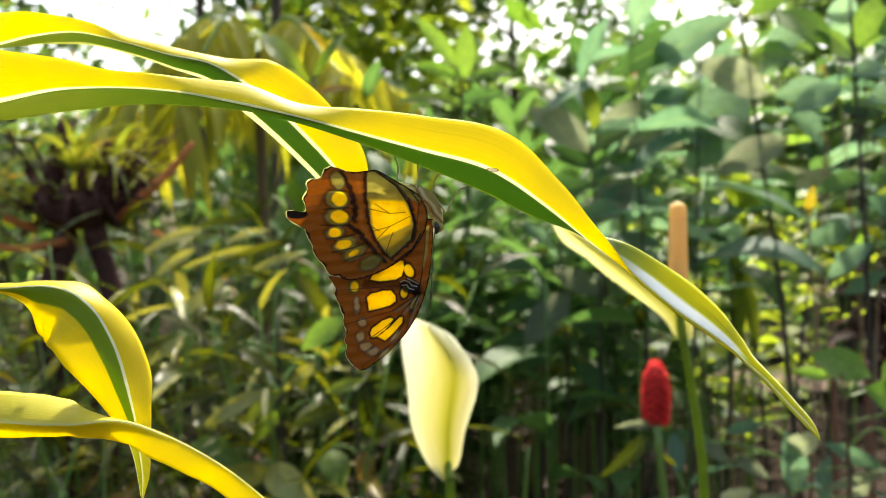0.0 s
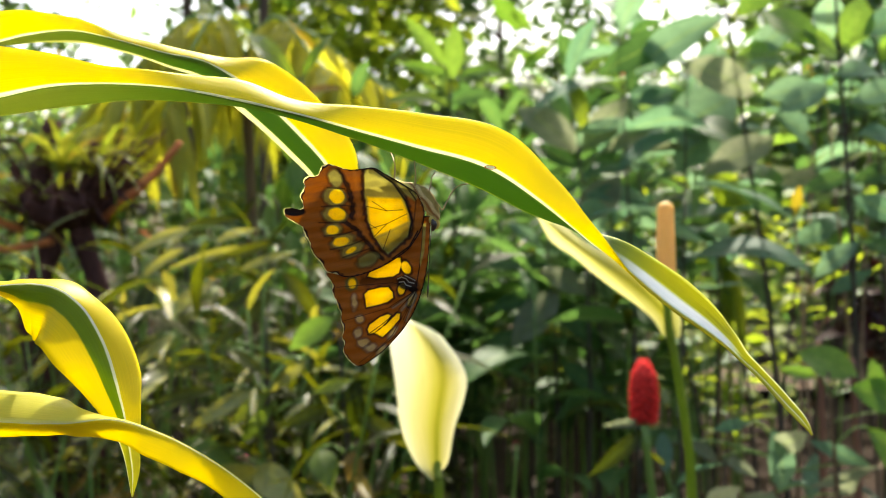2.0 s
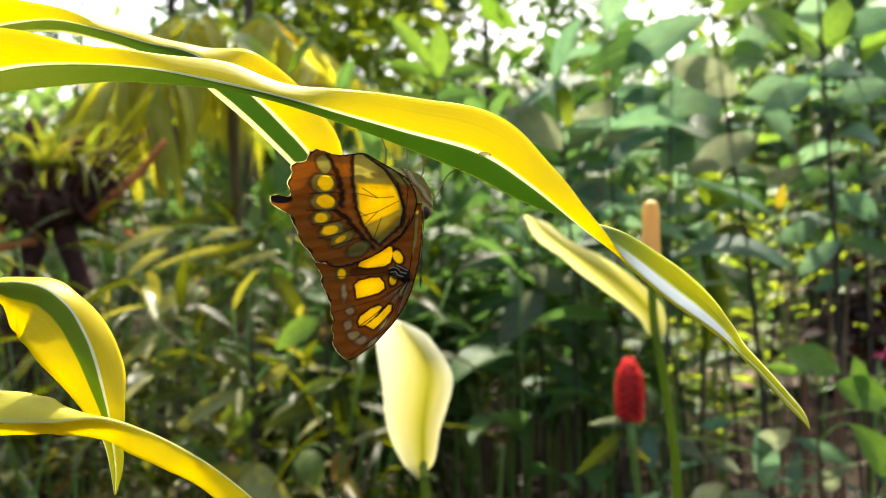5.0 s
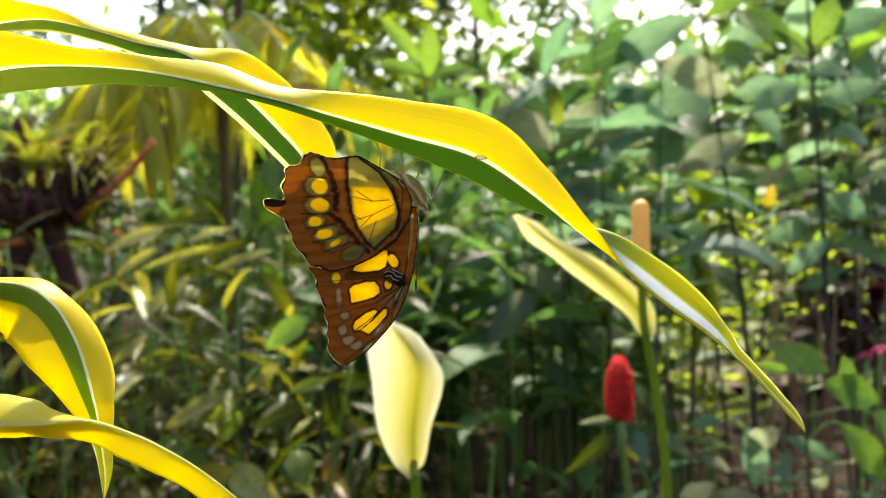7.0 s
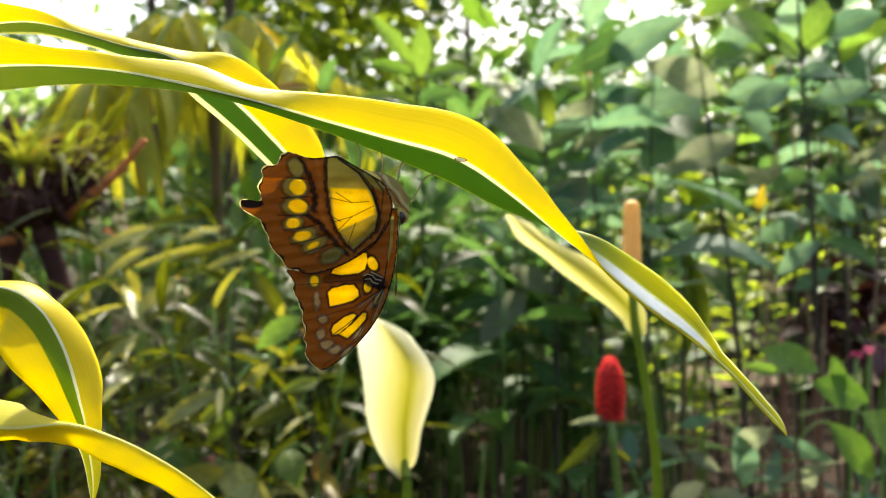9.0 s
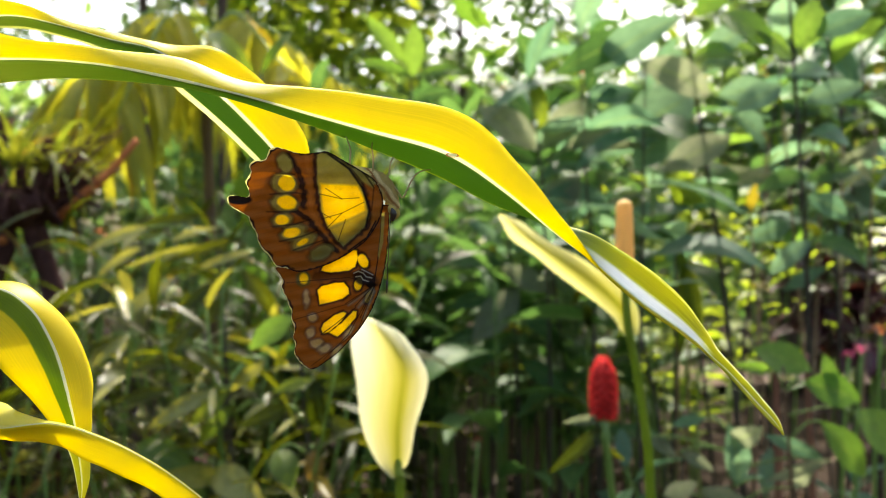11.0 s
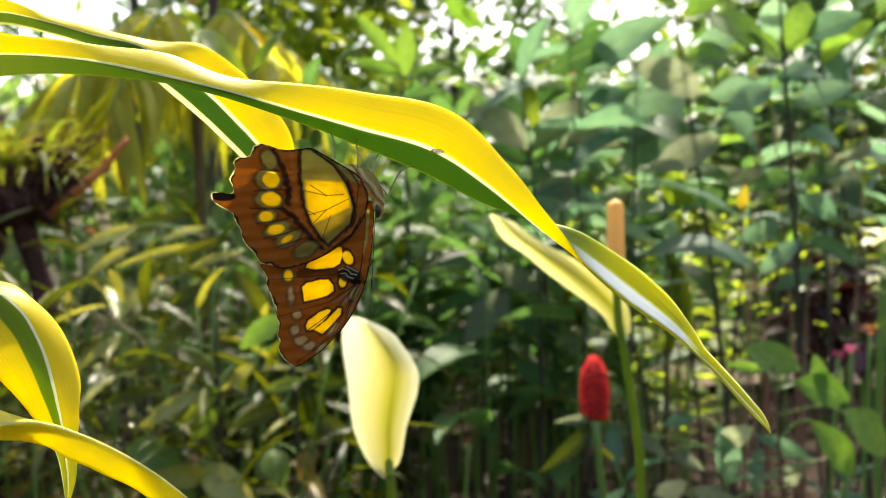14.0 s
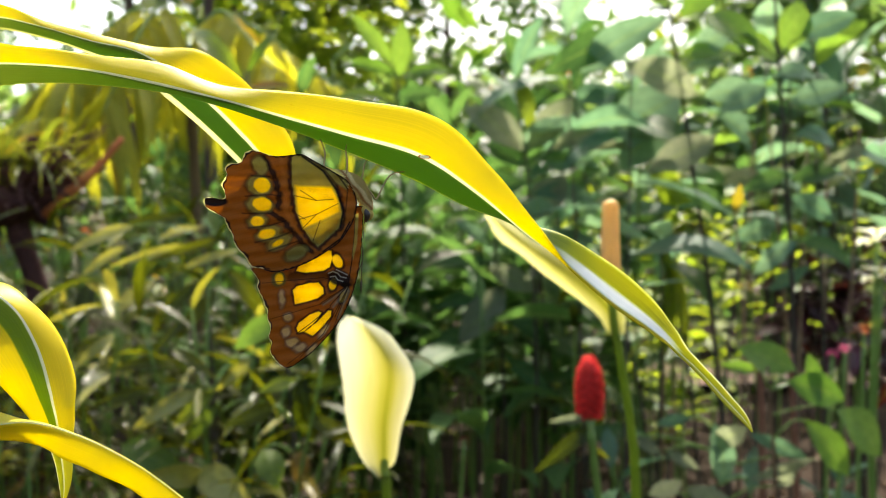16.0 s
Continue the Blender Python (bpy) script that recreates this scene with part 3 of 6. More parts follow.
def strokes(x, y, points):
    d = np.full(x.shape, 1e9)
    for (ax, ay), (bx, by) in zip(points, points[1:]):
        h = np.clip(((x - ax) * (bx - ax) + (y - ay) * (by - ay)) / ((bx - ax) ** 2 + (by - ay) ** 2), 0, 1)
        d = np.minimum(d, np.hypot(x - ax - h * (bx - ax), y - ay - h * (by - ay)))
    return d


def polygon(x, y, points):
    d = strokes(x, y, points + points[:1])
    inside = np.zeros(x.shape, bool)
    for (ax, ay), (bx, by) in zip(points, points[1:] + points[:1]):
        cross = (ay > y) != (by > y)
        inside ^= cross & (x < (bx - ax) * (y - ay) / ((by - ay) if by != ay else 1e-9) + ax)
    return np.where(inside, -d, d)


BROWN, RUSSET, INK, OLIVE, GOLD, PALE = (np.array(c) for c in ((0.66, 0.195, 0.014), (0.72, 0.235, 0.022), (0.016, 0.009, 0.006), (0.44, 0.37, 0.085), (0.94, 0.65, 0.008), (0.66, 0.58, 0.36)))


def wing_colours(x, y, rim, fore):
    rng = np.random.RandomState(3)
    wob = 0.9 * np.sin(x * 0.33 + 2 * np.sin(y * 0.21)) + 0.7 * np.sin(y * 0.47 + 1.5 * np.sin(x * 0.3))
    col = np.tile(BROWN, (len(x), 1))

    def lay(d, colour, soft=1.2, share=1.0):
        k = np.clip(0.5 - d / (2 * soft), 0, 1)[:, None] * share
        col[:] = col * (1 - k) + np.asarray(colour) * k

    lay(np.abs(np.sin((y + 0.25 * x) * 0.36)) * 6 - 0.8 + 0.1 * wob, INK, 1.5, 0.2)
    if fore:
        lay(strokes(x, y, [(650, 505), (700, 505), (742, 515)]) - 9 + wob, INK, 3, 0.6)
        gold = [polygon(x, y, [(655, 496), (661, 486), (690, 471), (708, 461), (714, 463), (716, 474), (711, 490), (700, 496), (672, 499)]),
                ellipse(x, y, 724, 480, 8, 12, -25),
                polygon(x, y, [(650, 527), (656, 521), (680, 515), (692, 515), (700, 524), (701, 534), (690, 542), (668, 548), (653, 551)]),
                ellipse(x, y, 716, 518, 6.5, 10.5, 15),
                polygon(x, y, [(655, 590), (660, 581), (678, 568), (692, 563), (697, 565), (688, 579), (668, 596), (658, 598)]),
                polygon(x, y, [(668, 597), (690, 580), (708, 562), (714, 562), (712, 572), (698, 590), (682, 604)]),
                ellipse(x, y, 733, 538, 5, 11, 25)]
        for d in gold:
            lay(d - 3.2 + 0.5 * wob, INK, 1.6, 0.85)
        for k, d in enumerate(gold):
            lay(d + 0.2 * wob, GOLD, 1.0, 1.0 if k < 6 else 0.6)
        lay(strokes(x, y, [(655, 600), (680, 582), (712, 556)]) - 0.5, INK, 0.8)
        lay(ellipse(x, y, 627, 508, 12, 14) + 0.5 * wob, OLIVE * 0.6, 2)
        lay(ellipse(x, y, 628, 508, 7, 9), GOLD, 1.6)
        for cx, cy, rx, ry, tn in ((632, 541, 5, 14, 0), (642, 572, 8, 7, 20), (638, 596, 7, 9, 20), (648, 614, 11, 8, -10), (661, 623, 11, 6, -25), (680, 626, 11, 5, -40), (700, 596, 4, 12, 40)):
            lay(ellipse(x, y, cx, cy, rx + 3, ry + 3, tn) + 0.5 * wob, INK, 2, 0.5)
            lay(ellipse(x, y, cx, cy, rx, ry, tn) + 0.6 * wob, PALE * 0.85 + OLIVE * 0.15, 2.4, 0.72)
        lay(ellipse(x, y, 726, 507, 19, 13, 15), INK, 2, 0.9)
        for pts in ([(709, 500), (716, 497), (724, 500), (729, 506), (738, 508)], [(712, 506), (720, 505), (724, 511), (733, 514)], [(722, 494), (732, 499), (740, 503)]):
            lay(strokes(x, y, pts) - 1.1, (0.40, 0.39, 0.36), 0.8)
        lay(ellipse(x, y, 738, 520, 8, 6) + wob, INK, 1.5)
        for a, b in (((740, 525), (700, 552)), ((740, 527), (716, 556)), ((742, 530), (724, 575))):
            lay(strokes(x, y, [a, b]) - 2.2, PALE * 0.55, 1.5, 0.7)
            lay(strokes(x, y, [(a[0] - 3, a[1] - 2), (b[0] - 5, b[1] - 2)]) - 0.6, INK, 0.8)
        lay(strokes(x, y, [(755, 395), (752, 440), (748, 478), (742, 515)]) - 0.9, INK, 0.8)
        lay(polygon(x, y, [(754, 402), (760, 400), (757, 450), (750, 478), (748, 470), (752, 440)]), OLIVE, 1.2)
        for pts in ([(742, 518), (700, 507), (600, 515)], [(742, 520), (700, 550), (612, 575)], [(742, 522), (700, 600), (660, 640)], [(742, 522), (715, 595), (640, 650)]):
            lay(strokes(x, y, pts) - 0.45, INK, 0.7, 0.9)
    else:
        cell = polygon(x, y, [(650, 306), (668, 304), (700, 326), (720, 352), (730, 385), (734, 410), (728, 424), (706, 444), (692, 456), (680, 445), (666, 422), (656, 396), (650, 350)])
        lay(cell - 6 + wob, INK, 2.0, 0.85)
        lay(cell + 0.4 * wob, OLIVE, 1.4)
        # sunlit part of the cell painted gold; the leaf's shade above stays olive
        lay(polygon(x, y, [(655, 354), (716, 357), (726, 378), (729, 398), (700, 412), (668, 426), (659, 398)]), GOLD, 2.5, 0.95)
        # dimmer olive-gold painted where the forewing behind holds light back
        lay(polygon(x, y, [(729, 400), (729, 420), (694, 452), (672, 428)]), OLIVE * 0.55 + GOLD * 0.42, 2.5, 0.9)
        for pts in ([(654, 371), (690, 379), (718, 377)], [(690, 379), (664, 362)], [(656, 412), (690, 402), (726, 384)], [(690, 402), (664, 428)], [(696, 412), (684, 446)], [(672, 410), (658, 402)]):
            lay(strokes(x, y, pts) - 0.4, INK, 0.8, 0.85)
        lay(strokes(x, y, [(634, 312), (638, 350), (641, 398), (658, 436), (680, 462)]) - 4 + 0.5 * wob, RUSSET, 2)
        lay(strokes(x, y, [(606, 308), (622, 338), (630, 372), (628, 392)]) - 5 + wob, INK, 2.5, 0.9)
        lay(strokes(x, y, [(612, 398), (634, 410), (650, 430), (672, 456), (682, 462)]) - 4.5 + wob, INK, 2.2, 0.9)
        halo = ((599, 322, 11, 17, -25), (598, 354, 21, 17, 10), (598, 386, 22, 15, 5), (594, 413, 17, 11, -10), (612, 433, 22, 12, -20), (628, 448, 22, 11, -28), (656, 466, 20, 11, -25))
        for h in halo:
            lay(ellipse(x, y, h[0], h[1], h[2] + 4, h[3] + 4, h[4]) + 0.6 * wob, INK, 2.0, 0.55)
        for h in halo:
            lay(ellipse(x, y, *h) + 0.5 * wob, OLIVE * 0.85, 2.2)
        for h in ((602, 354, 13.5, 12.5, 25), (602, 385, 15.5, 11, 10), (594, 413, 11, 8.5, -5), (609, 434, 14, 8, -12), (627, 449, 10, 4.5, -30)):
            lay(ellipse(x, y, *h) + 0.3 * wob, GOLD, 1.3)
        for pts in ([(575, 372), (615, 369), (632, 372)], [(570, 400), (612, 400)], [(580, 424), (615, 420), (640, 412)], [(590, 448), (625, 440), (650, 430)], [(612, 462), (660, 446)], [(585, 338), (615, 340)]):
            lay(strokes(x, y, pts) - 1.0, INK, 1.2, 0.8)
        lay(strokes(x, y, [(668, 306), (702, 330), (724, 362), (735, 396), (729, 424)]) - 1.6, INK, 1.2)
        lay(polygon(x, y, [(676, 307), (700, 319), (735, 338), (745, 352), (740, 362), (722, 350), (704, 328)]), OLIVE * 0.9, 2)
        lay(polygon(x, y, [(735, 365), (752, 370), (756, 400), (748, 425), (736, 440), (739, 400)]), RUSSET, 2)
        lay(strokes(x, y, [(724, 334), (742, 360), (738, 398)]) - 1.0, INK, 1.0, 0.8)
        lay(strokes(x, y, [(745, 415), (730, 442), (700, 464)]) - 1.3, INK, 1.0)
        lay(ellipse(x, y, 526, 380, 21, 8.5, 3), INK, 1.0)
    edge = rim + 0.8 * np.sin(x * 0.5) * np.cos(y * 0.41)
    margin = (x < 640) & ~((y > 655) & fore) if fore else (x < 620) & (y < 492)
    notch = np.sin(y * 0.19 + 0.6) * np.sin(x * 0.11 + 1.0)
    lay(np.where(margin, edge - 2.6 - 2.2 * np.clip(notch, -0.6, 1), edge - 2.0), INK, 0.9, 0.95)
    lay(np.where(margin, edge - 1.2 - 0.5 * notch, 9.0), PALE * 1.2, 0.5, 0.9)
    return np.clip(col, 0, 1)


def wing(name, outline, centre, fore, depth, bend, parent, inset=1.0, rows=110, turns=560):
    """Wing membrane between a scalloped outline and its middle, 0.12 mm thick, gently bowed."""
    ring = smooth_path(outline + outline[:1], 4000)
    step = np.concatenate([[0], np.cumsum(np.hypot(*np.diff(ring, axis=0).T))])
    pick = np.interp(np.linspace(0, step[-1], turns, endpoint=False), step, np.arange(4000))
    edge = np.stack([np.interp(pick, np.arange(4000), ring[:, k]) for k in (0, 1)], 1)
    s = np.concatenate([np.linspace(0.02, 0.9, rows - 24), np.linspace(0.905, 1, 24)]) * inset
    x = (centre[0] + s[:, None] * (edge[:, 0] - centre[0])[None]).ravel()
    y = (centre[1] + s[:, None] * (edge[:, 1] - centre[1])[None]).ravel()
    far = np.hypot(edge[:, 0] - centre[0], edge[:, 1] - centre[1])
    rim = ((1 - s / inset)[:, None] * far[None] * 0.8).ravel()
    col = wing_colours(x, y, rim, fore)
    depth_at = depth + bend * (((x - 745) / 200) ** 2 + ((y - 450) / 260) ** 2) + 0.00012 * np.sin(x * 0.11 + y * 0.17) + 0.00008 * np.sin(y * 0.35)
    co = np.stack([(x - 745) * U, depth_at, (300 - y) * U], 1)
    faces = []
    n = turns
    for i in range(rows - 1):
        for k in range(n):
            k2 = (k + 1) % n
            faces.append((i * n + k, (i + 1) * n + k, (i + 1) * n + k2, i * n + k2))
    faces.append(tuple(range(n)))
    me = mesh_of(name, co, faces, [M_WING])
    attr = me.color_attributes.new("scales", "FLOAT_COLOR", "POINT")
    attr.data.foreach_set("color", np.hstack([col, np.ones((len(col), 1))]).astype(np.float32).ravel())
    ob = part(name, me, parent)
    return ob


wing("hindwing", HIND, np.array((640.0, 400.0)), False, -0.0016, -0.0012, butterfly)
wing("forewing", FORE, np.array((690.0, 520.0)), True, -0.0010, -0.0006, butterfly)
wing("hindwing", HIND, np.array((640.0, 400.0)), False, 0.0016, 0.0006, butterfly, 0.985, 60, 300)
wing("forewing", FORE, np.array((690.0, 520.0)), True, 0.0010, 0.0004, butterfly, 0.985, 60, 300)


def lump(points, radii, sides=14, n=16, flat=1.0):
    """A rounded body along a curve, thinner across y when flat < 1."""
    p = smooth_path([(*q, r) for q, r in zip(points, radii)], n)
    v, f, u = tube([q[:3] for q in p], [max(q[3], 0.00012) for q in p], sides)
    return v, f, u


def hair(points, r0, r1, n=14, sides=6):
    p = smooth_path(points, n)
    return tube(p, [r0 + (r1 - r0) * i / (n - 1) for i in range(n)], sides)


v, f, u = lump([chart(716, 329), chart(738, 338), chart(755, 352), chart(769, 372), chart(778, 396)], [0.0005, 0.0014, 0.0022, 0.0019, 0.0011], 48, 48)
thorax = mesh_of("thorax", v, f, [M_SCALES])
co = np.array([tuple(q) for q in v])
cx, cz = 745 + co[:, 0] / U, 300 - co[:, 2] / U
across = (cx - 716) * 0.80 - (cz - 329) * 0.62 + 1.2 * np.sin(cz * 0.22)          # distance across the body from the wing side to the back
col = np.tile(np.array((0.34, 0.25, 0.07)), (len(co), 1))
for centre, width, tone, share in ((-9, 3.0, (0.10, 0.045, 0.015), 0.9), (-3.5, 3.5, (0.62, 0.48, 0.19), 1.0), (1.5, 2.2, (0.16, 0.07, 0.02), 0.9), (7, 4.0, (0.54, 0.41, 0.15), 1.0), (12, 2.6, (0.30, 0.13, 0.04), 0.9), (17, 3.0, (0.66, 0.53, 0.24), 1.0)):
    k = (np.clip(1.4 - np.abs(across - centre) / width, 0, 1) * share)[:, None]
    col = col * (1 - k) + np.array(tone) * k
thorax.color_attributes.new("scales", "FLOAT_COLOR", "POINT").data.foreach_set("color", np.hstack([col, np.ones((len(col), 1))]).astype(np.float32).ravel())
part("thorax", thorax, butterfly, None, "olive furry thorax with brown stripes")
v, f = [], []
hr = random.Random(2)
for k in range(420):
    q = hr.random()
    c = chart(728 + 48 * q, 334 + 54 * q ** 1.2, 0)
    a = hr.uniform(-2.6, 2.6)
    n_ = Vector((math.sin(a) * 0.75, -math.cos(a), math.sin(a) * 0.65)).normalized()
    r = 0.0016 * math.sin(math.pi * (0.15 + 0.75 * q)) + 0.0003
    o = len(v)
    tip = n_ * 0.0007 + Vector((0.0004 * hr.uniform(-1, 1), 0.0003 * hr.uniform(-1, 1), -0.0004 * hr.random()))
    s_ = Vector((0.00006, 0, 0.00006))
    v += [c + n_ * r + s_, c + n_ * r - s_, c + n_ * r + tip]
    f.append((o, o + 1, o + 2))
part("fur", mesh_of("fur", v, f, [M_FUR]), butterfly, None, "pale olive hairs on the thorax")
part("abdomen", mesh_of("abdomen", *lump([chart(748, 345), chart(725, 338), chart(700, 328), chart(680, 320)], [0.0013, 0.0014, 0.0011, 0.0002])[:2], [M_BODY]), butterfly)
head = part("head", mesh_of("head", *lump([chart(765, 382), chart(770, 392), chart(775, 402), chart(773, 412)], [0.0008, 0.0014, 0.0013, 0.0003])[:2], [M_BODY]), butterfly)
part("eye", mesh_of("eye", *lump([chart(770, 392, -0.0010), chart(774, 403, -0.0011), chart(772, 415, -0.0008)], [0.0003, 0.0008, 0.0003], 12, 10)[:2], [M_DARK]), head, None, "dark compound eye")
part("palp", mesh_of("palp", *lump([chart(773, 390), chart(779, 396), chart(781, 404), chart(777, 412)], [0.0003, 0.0006, 0.0006, 0.0002], 8, 10)[:2], [M_BODY]), head)
for k, (x2, y2) in enumerate(((763, 528), (757, 500))):
    v, f, _ = hair([chart(770, 404, 0.0006 * k), chart(767, 440, 0.0006 * k), chart(765, 480, 0.0012 * k), chart(x2, y2, 0.002 * k)], 0.00011, 0.00013)
    a = part("antenna", mesh_of("antenna", v, f, [M_DARK]), head)
    v, f, _ = lump([chart(x2, y2 - 16, 0.002 * k), chart(x2, y2 - 8, 0.002 * k), chart(x2 - 0.5, y2 + 6, 0.002 * k)], [0.0001, 0.00035, 0.0001], 8, 8)
    part("club", mesh_of("club", v, f, [M_DARK]), a)
LEGS = ([(702, 326, 0), (704, 300, 0.001), (700, 284, 0.003), (694, 268, 0.006)], [(740, 338, -0.001), (741, 312, -0.001), (739, 295, 0.001), (741, 276, 0.004)],
        [(760, 350, 0), (767, 336, 0), (770, 318, 0.001), (776, 308, 0.003)], [(768, 352, -0.001), (782, 368, -0.001), (789, 377, -0.001), (797, 362, 0), (808, 342, 0.001), (820, 332, 0.002), (838, 328, 0.004)])
for pts in LEGS:
    v, f, _ = hair([chart(*p) for p in pts], 0.00026, 0.00015, 18)
    part("leg", mesh_of("leg", v, f, [M_LEG]), butterfly)


# ---- white-spathed flowers ----
def spathe_blade(points, sides, cup, n=40, level=False):
    """A cupped petal along a curve, with its half-widths at the two sides."""
    q_ = smooth_path([(*q, *s) for q, s in zip(points, sides)], n)
    p, ws = q_[:, :3], q_[:, 3:]
    most = ws.max()
    verts, faces, uvs = [], [], []
    for i, c in enumerate(p):
        t = Vector(p[min(i + 1, n - 1)] - p[max(i - 1, 0)]).normalized()
        front = Vector((0, -1, 0))
        side = Vector((-1, 0, 0)) if level else front.cross(t).normalized()
        u = i / (n - 1)
        w = max(0.02, ws[i].max() / most)
        for s in np.linspace(-1, 1, 13):
            wd = max(0.0002, ws[i][1 if s < 0 else 0])
            q = Vector(c) + side * wd * s + Vector((0, 1, 0)) * cup * (w * abs(s) ** 1.6 + 0.55 * math.sin(5 * u + 2.6 * s) * w + 0.9 * s * (u - 0.4)) + Vector((0, 1, 0)) * 0.0006 * w * math.sin(26 * u + 9 * s) * abs(s)
            verts.append(q)
            uvs.append((u, 0.5 + 0.5 * s))
    for i in range(n - 1):
        for j in range(12):
            a = i * 13 + j
            faces.append((a, a + 1, a + 14, a + 13))
    return verts, faces, uvs


def peace_lily(base, stem, spathe, sides, cup, spadix, label, petal, level=False):
    ob = thing("peace_lily", base, label, "flower", "cream spathe flowers")
    o = Vector(base)
    p = smooth_path([Vector(q) - o for q in stem], 24)
    part("stem", mesh_of("stem", *tube(p, [0.0040 - 0.00004 * i for i in range(24)], 10)[:2], [M_STALK]), ob)
    v, f, u = spathe_blade([Vector(q) - o for q in spathe], sides, cup, 40, level)
    part("spathe", mesh_of("spathe", v, f, [petal], u), ob, None, "pale yellow spathe with a green midrib")
    if spadix:
        a, b = (Vector(q) - o for q in spadix)
        verts, faces = [], []
        n, sides = 60, 28
        for i in range(n):
            u_ = i / (n - 1)
            r = 0.0076 * (1 - 0.16 * u_) * (max(0.0, 1 - max(0, (u_ - 0.90) / 0.10) ** 2)) ** 0.5
            for k in range(sides):
                th = 2 * math.pi * k / sides
                rr = max(r, 0.0003) * (1 + 0.10 * math.sin(th * 7 + i * 1.57) * math.cos(i * 1.57))
                verts.append(a.lerp(b, u_) + Vector((math.cos(th) * rr, math.sin(th) * rr, 0)))
        for i in range(n - 1):
            for k in range(sides):
                k2 = (k + 1) % sides
                faces.append((i * sides + k, i * sides + k2, (i + 1) * sides + k2, (i + 1) * sides + k))
        faces.append(tuple((n - 1) * sides + k for k in range(sides)))
        part("spadix", mesh_of("spadix", verts, faces, [M_SPADIX]), ob, None, "tan finger-like spadix with beaded surface")
    return ob


peace_lily((0.0200, 0.72, 0.0), [(0.0200, 0.72, -0.02), (0.0135, 0.71, 0.45), (0.0061, 0.6960, 0.7013), (0.0052, 0.6940, 0.7234), (0.0043, 0.6980, 0.7276), (0.0044, 0.7045, 0.7339)],
           [(0.0026, 0.7000, 0.7219), (0.0035, 0.7000, 0.7271), (0.0037, 0.7000, 0.7328), (0.0039, 0.7000, 0.7437), (0.0039, 0.7000, 0.7589), (0.0050, 0.7000, 0.7720), (0.0070, 0.7000, 0.7872), (0.0083, 0.7000, 0.7994), (0.0065, 0.7000, 0.8112), (0.0009, 0.7000, 0.8229), (-0.0070, 0.7000, 0.8329), (-0.0148, 0.7000, 0.8403), (-0.0218, 0.7000, 0.8464)],
           [(0.0026, 0.0017), (0.0096, 0.0039), (0.0150, 0.0085), (0.0213, 0.0109), (0.0270, 0.0135), (0.0307, 0.0168), (0.0340, 0.0196), (0.0370, 0.0192), (0.0375, 0.0161), (0.0335, 0.0135), (0.0257, 0.0135), (0.0157, 0.0096), (0.0035, 0.0022)], 0.013, None,
           "cream spathe flower on a green stem, hooded shape", M_SPATHE, True)
peace_lily((0.2139, 0.70, 0.0), [(0.2139, 0.70, -0.02), (0.2082, 0.70, 0.40), (0.2006, 0.6980, 0.7007), (0.1969, 0.6970, 0.7530), (0.1897, 0.6960, 0.8008), (0.1823, 0.6960, 0.8420), (0.1816, 0.7000, 0.8787)],
           [(0.1868, 0.7050, 0.8294), (0.1863, 0.7080, 0.8344), (0.1840, 0.7110, 0.8474), (0.1715, 0.7140, 0.8618), (0.1543, 0.7170, 0.8759), (0.1371, 0.7200, 0.8879), (0.1196, 0.7230, 0.9004), (0.1021, 0.7260, 0.9131), (0.0866, 0.7290, 0.9259)],
           [(0.0035, 0.0078), (0.0065, 0.0100), (0.0096, 0.0118), (0.0109, 0.0113), (0.0118, 0.0109), (0.0109, 0.0096), (0.0087, 0.0065), (0.0087, 0.0074), (0.0009, 0.0009)], 0.006, ((0.18164, 0.70000, 0.87430), (0.18121, 0.70000, 0.93659)),
           "yellow-green spathe flower with a tall tan spadix", M_SPATHE_B)


# ---- red cone flower ----
def cone_flower(base, foot, top, radius):
    ob = thing("cone_flower", base, "red cone-shaped ginger flower on a green cane", "flower")
    o = Vector(base)
    a, b = Vector(foot) - o, Vector(top) - o
    stem = smooth_path([(0, 0, -0.03), (0.01, 0, a.z * 0.5), a], 14)
    part("stem", mesh_of("stem", *tube(stem, 0.006, 8)[:2], [M_STEM]), ob)
    ln = (b - a).length
    rows_ = 15
    for i in range(rows_):
        u = i / (rows_ - 1)
        r = radius * (0.80 + 0.25 * math.sin(math.pi * min(1, u * 1.15))) * math.sqrt(max(0.06, 1 - max(0, (u - 0.76) / 0.27) ** 2))
        count = 9 if u < 0.8 else 6
        for k in range(count):
            th = 2 * math.pi * (k + 0.5 * (i % 2)) / count
            m = Matrix.Translation(a + (b - a) * u) @ pose(0, 0, 0, 0, 0, math.degrees(th)) @ Matrix.Translation((r * 0.60, 0, -0.004)) @ pose(0, 0, 0, 0, -(20 + 36 * u + 12 * ((i * 7 + k * 3) % 5) / 5), 0)
            part("bract", BRACT, ob, m @ Matrix.Scale(radius / 0.026 * (1 if u < 0.8 else 0.75), 4))
    # dark core: the shade of the gaps between bracts is in its colour
    core = [a.lerp(b, q / 9) for q in range(10)]
    part("core", mesh_of("core", *tube(core, [radius * 0.6 * math.sqrt(max(0.05, 1 - max(0, (q / 9 - 0.6) / 0.42) ** 2)) for q in range(10)], 14)[:2], [M_RED]), ob)
    return ob


BRACT = blade_mesh("bract", M_BRACT, length=0.017, width=0.015, peak=0.55, fold=-0.9, droop=-0.45, n=4)

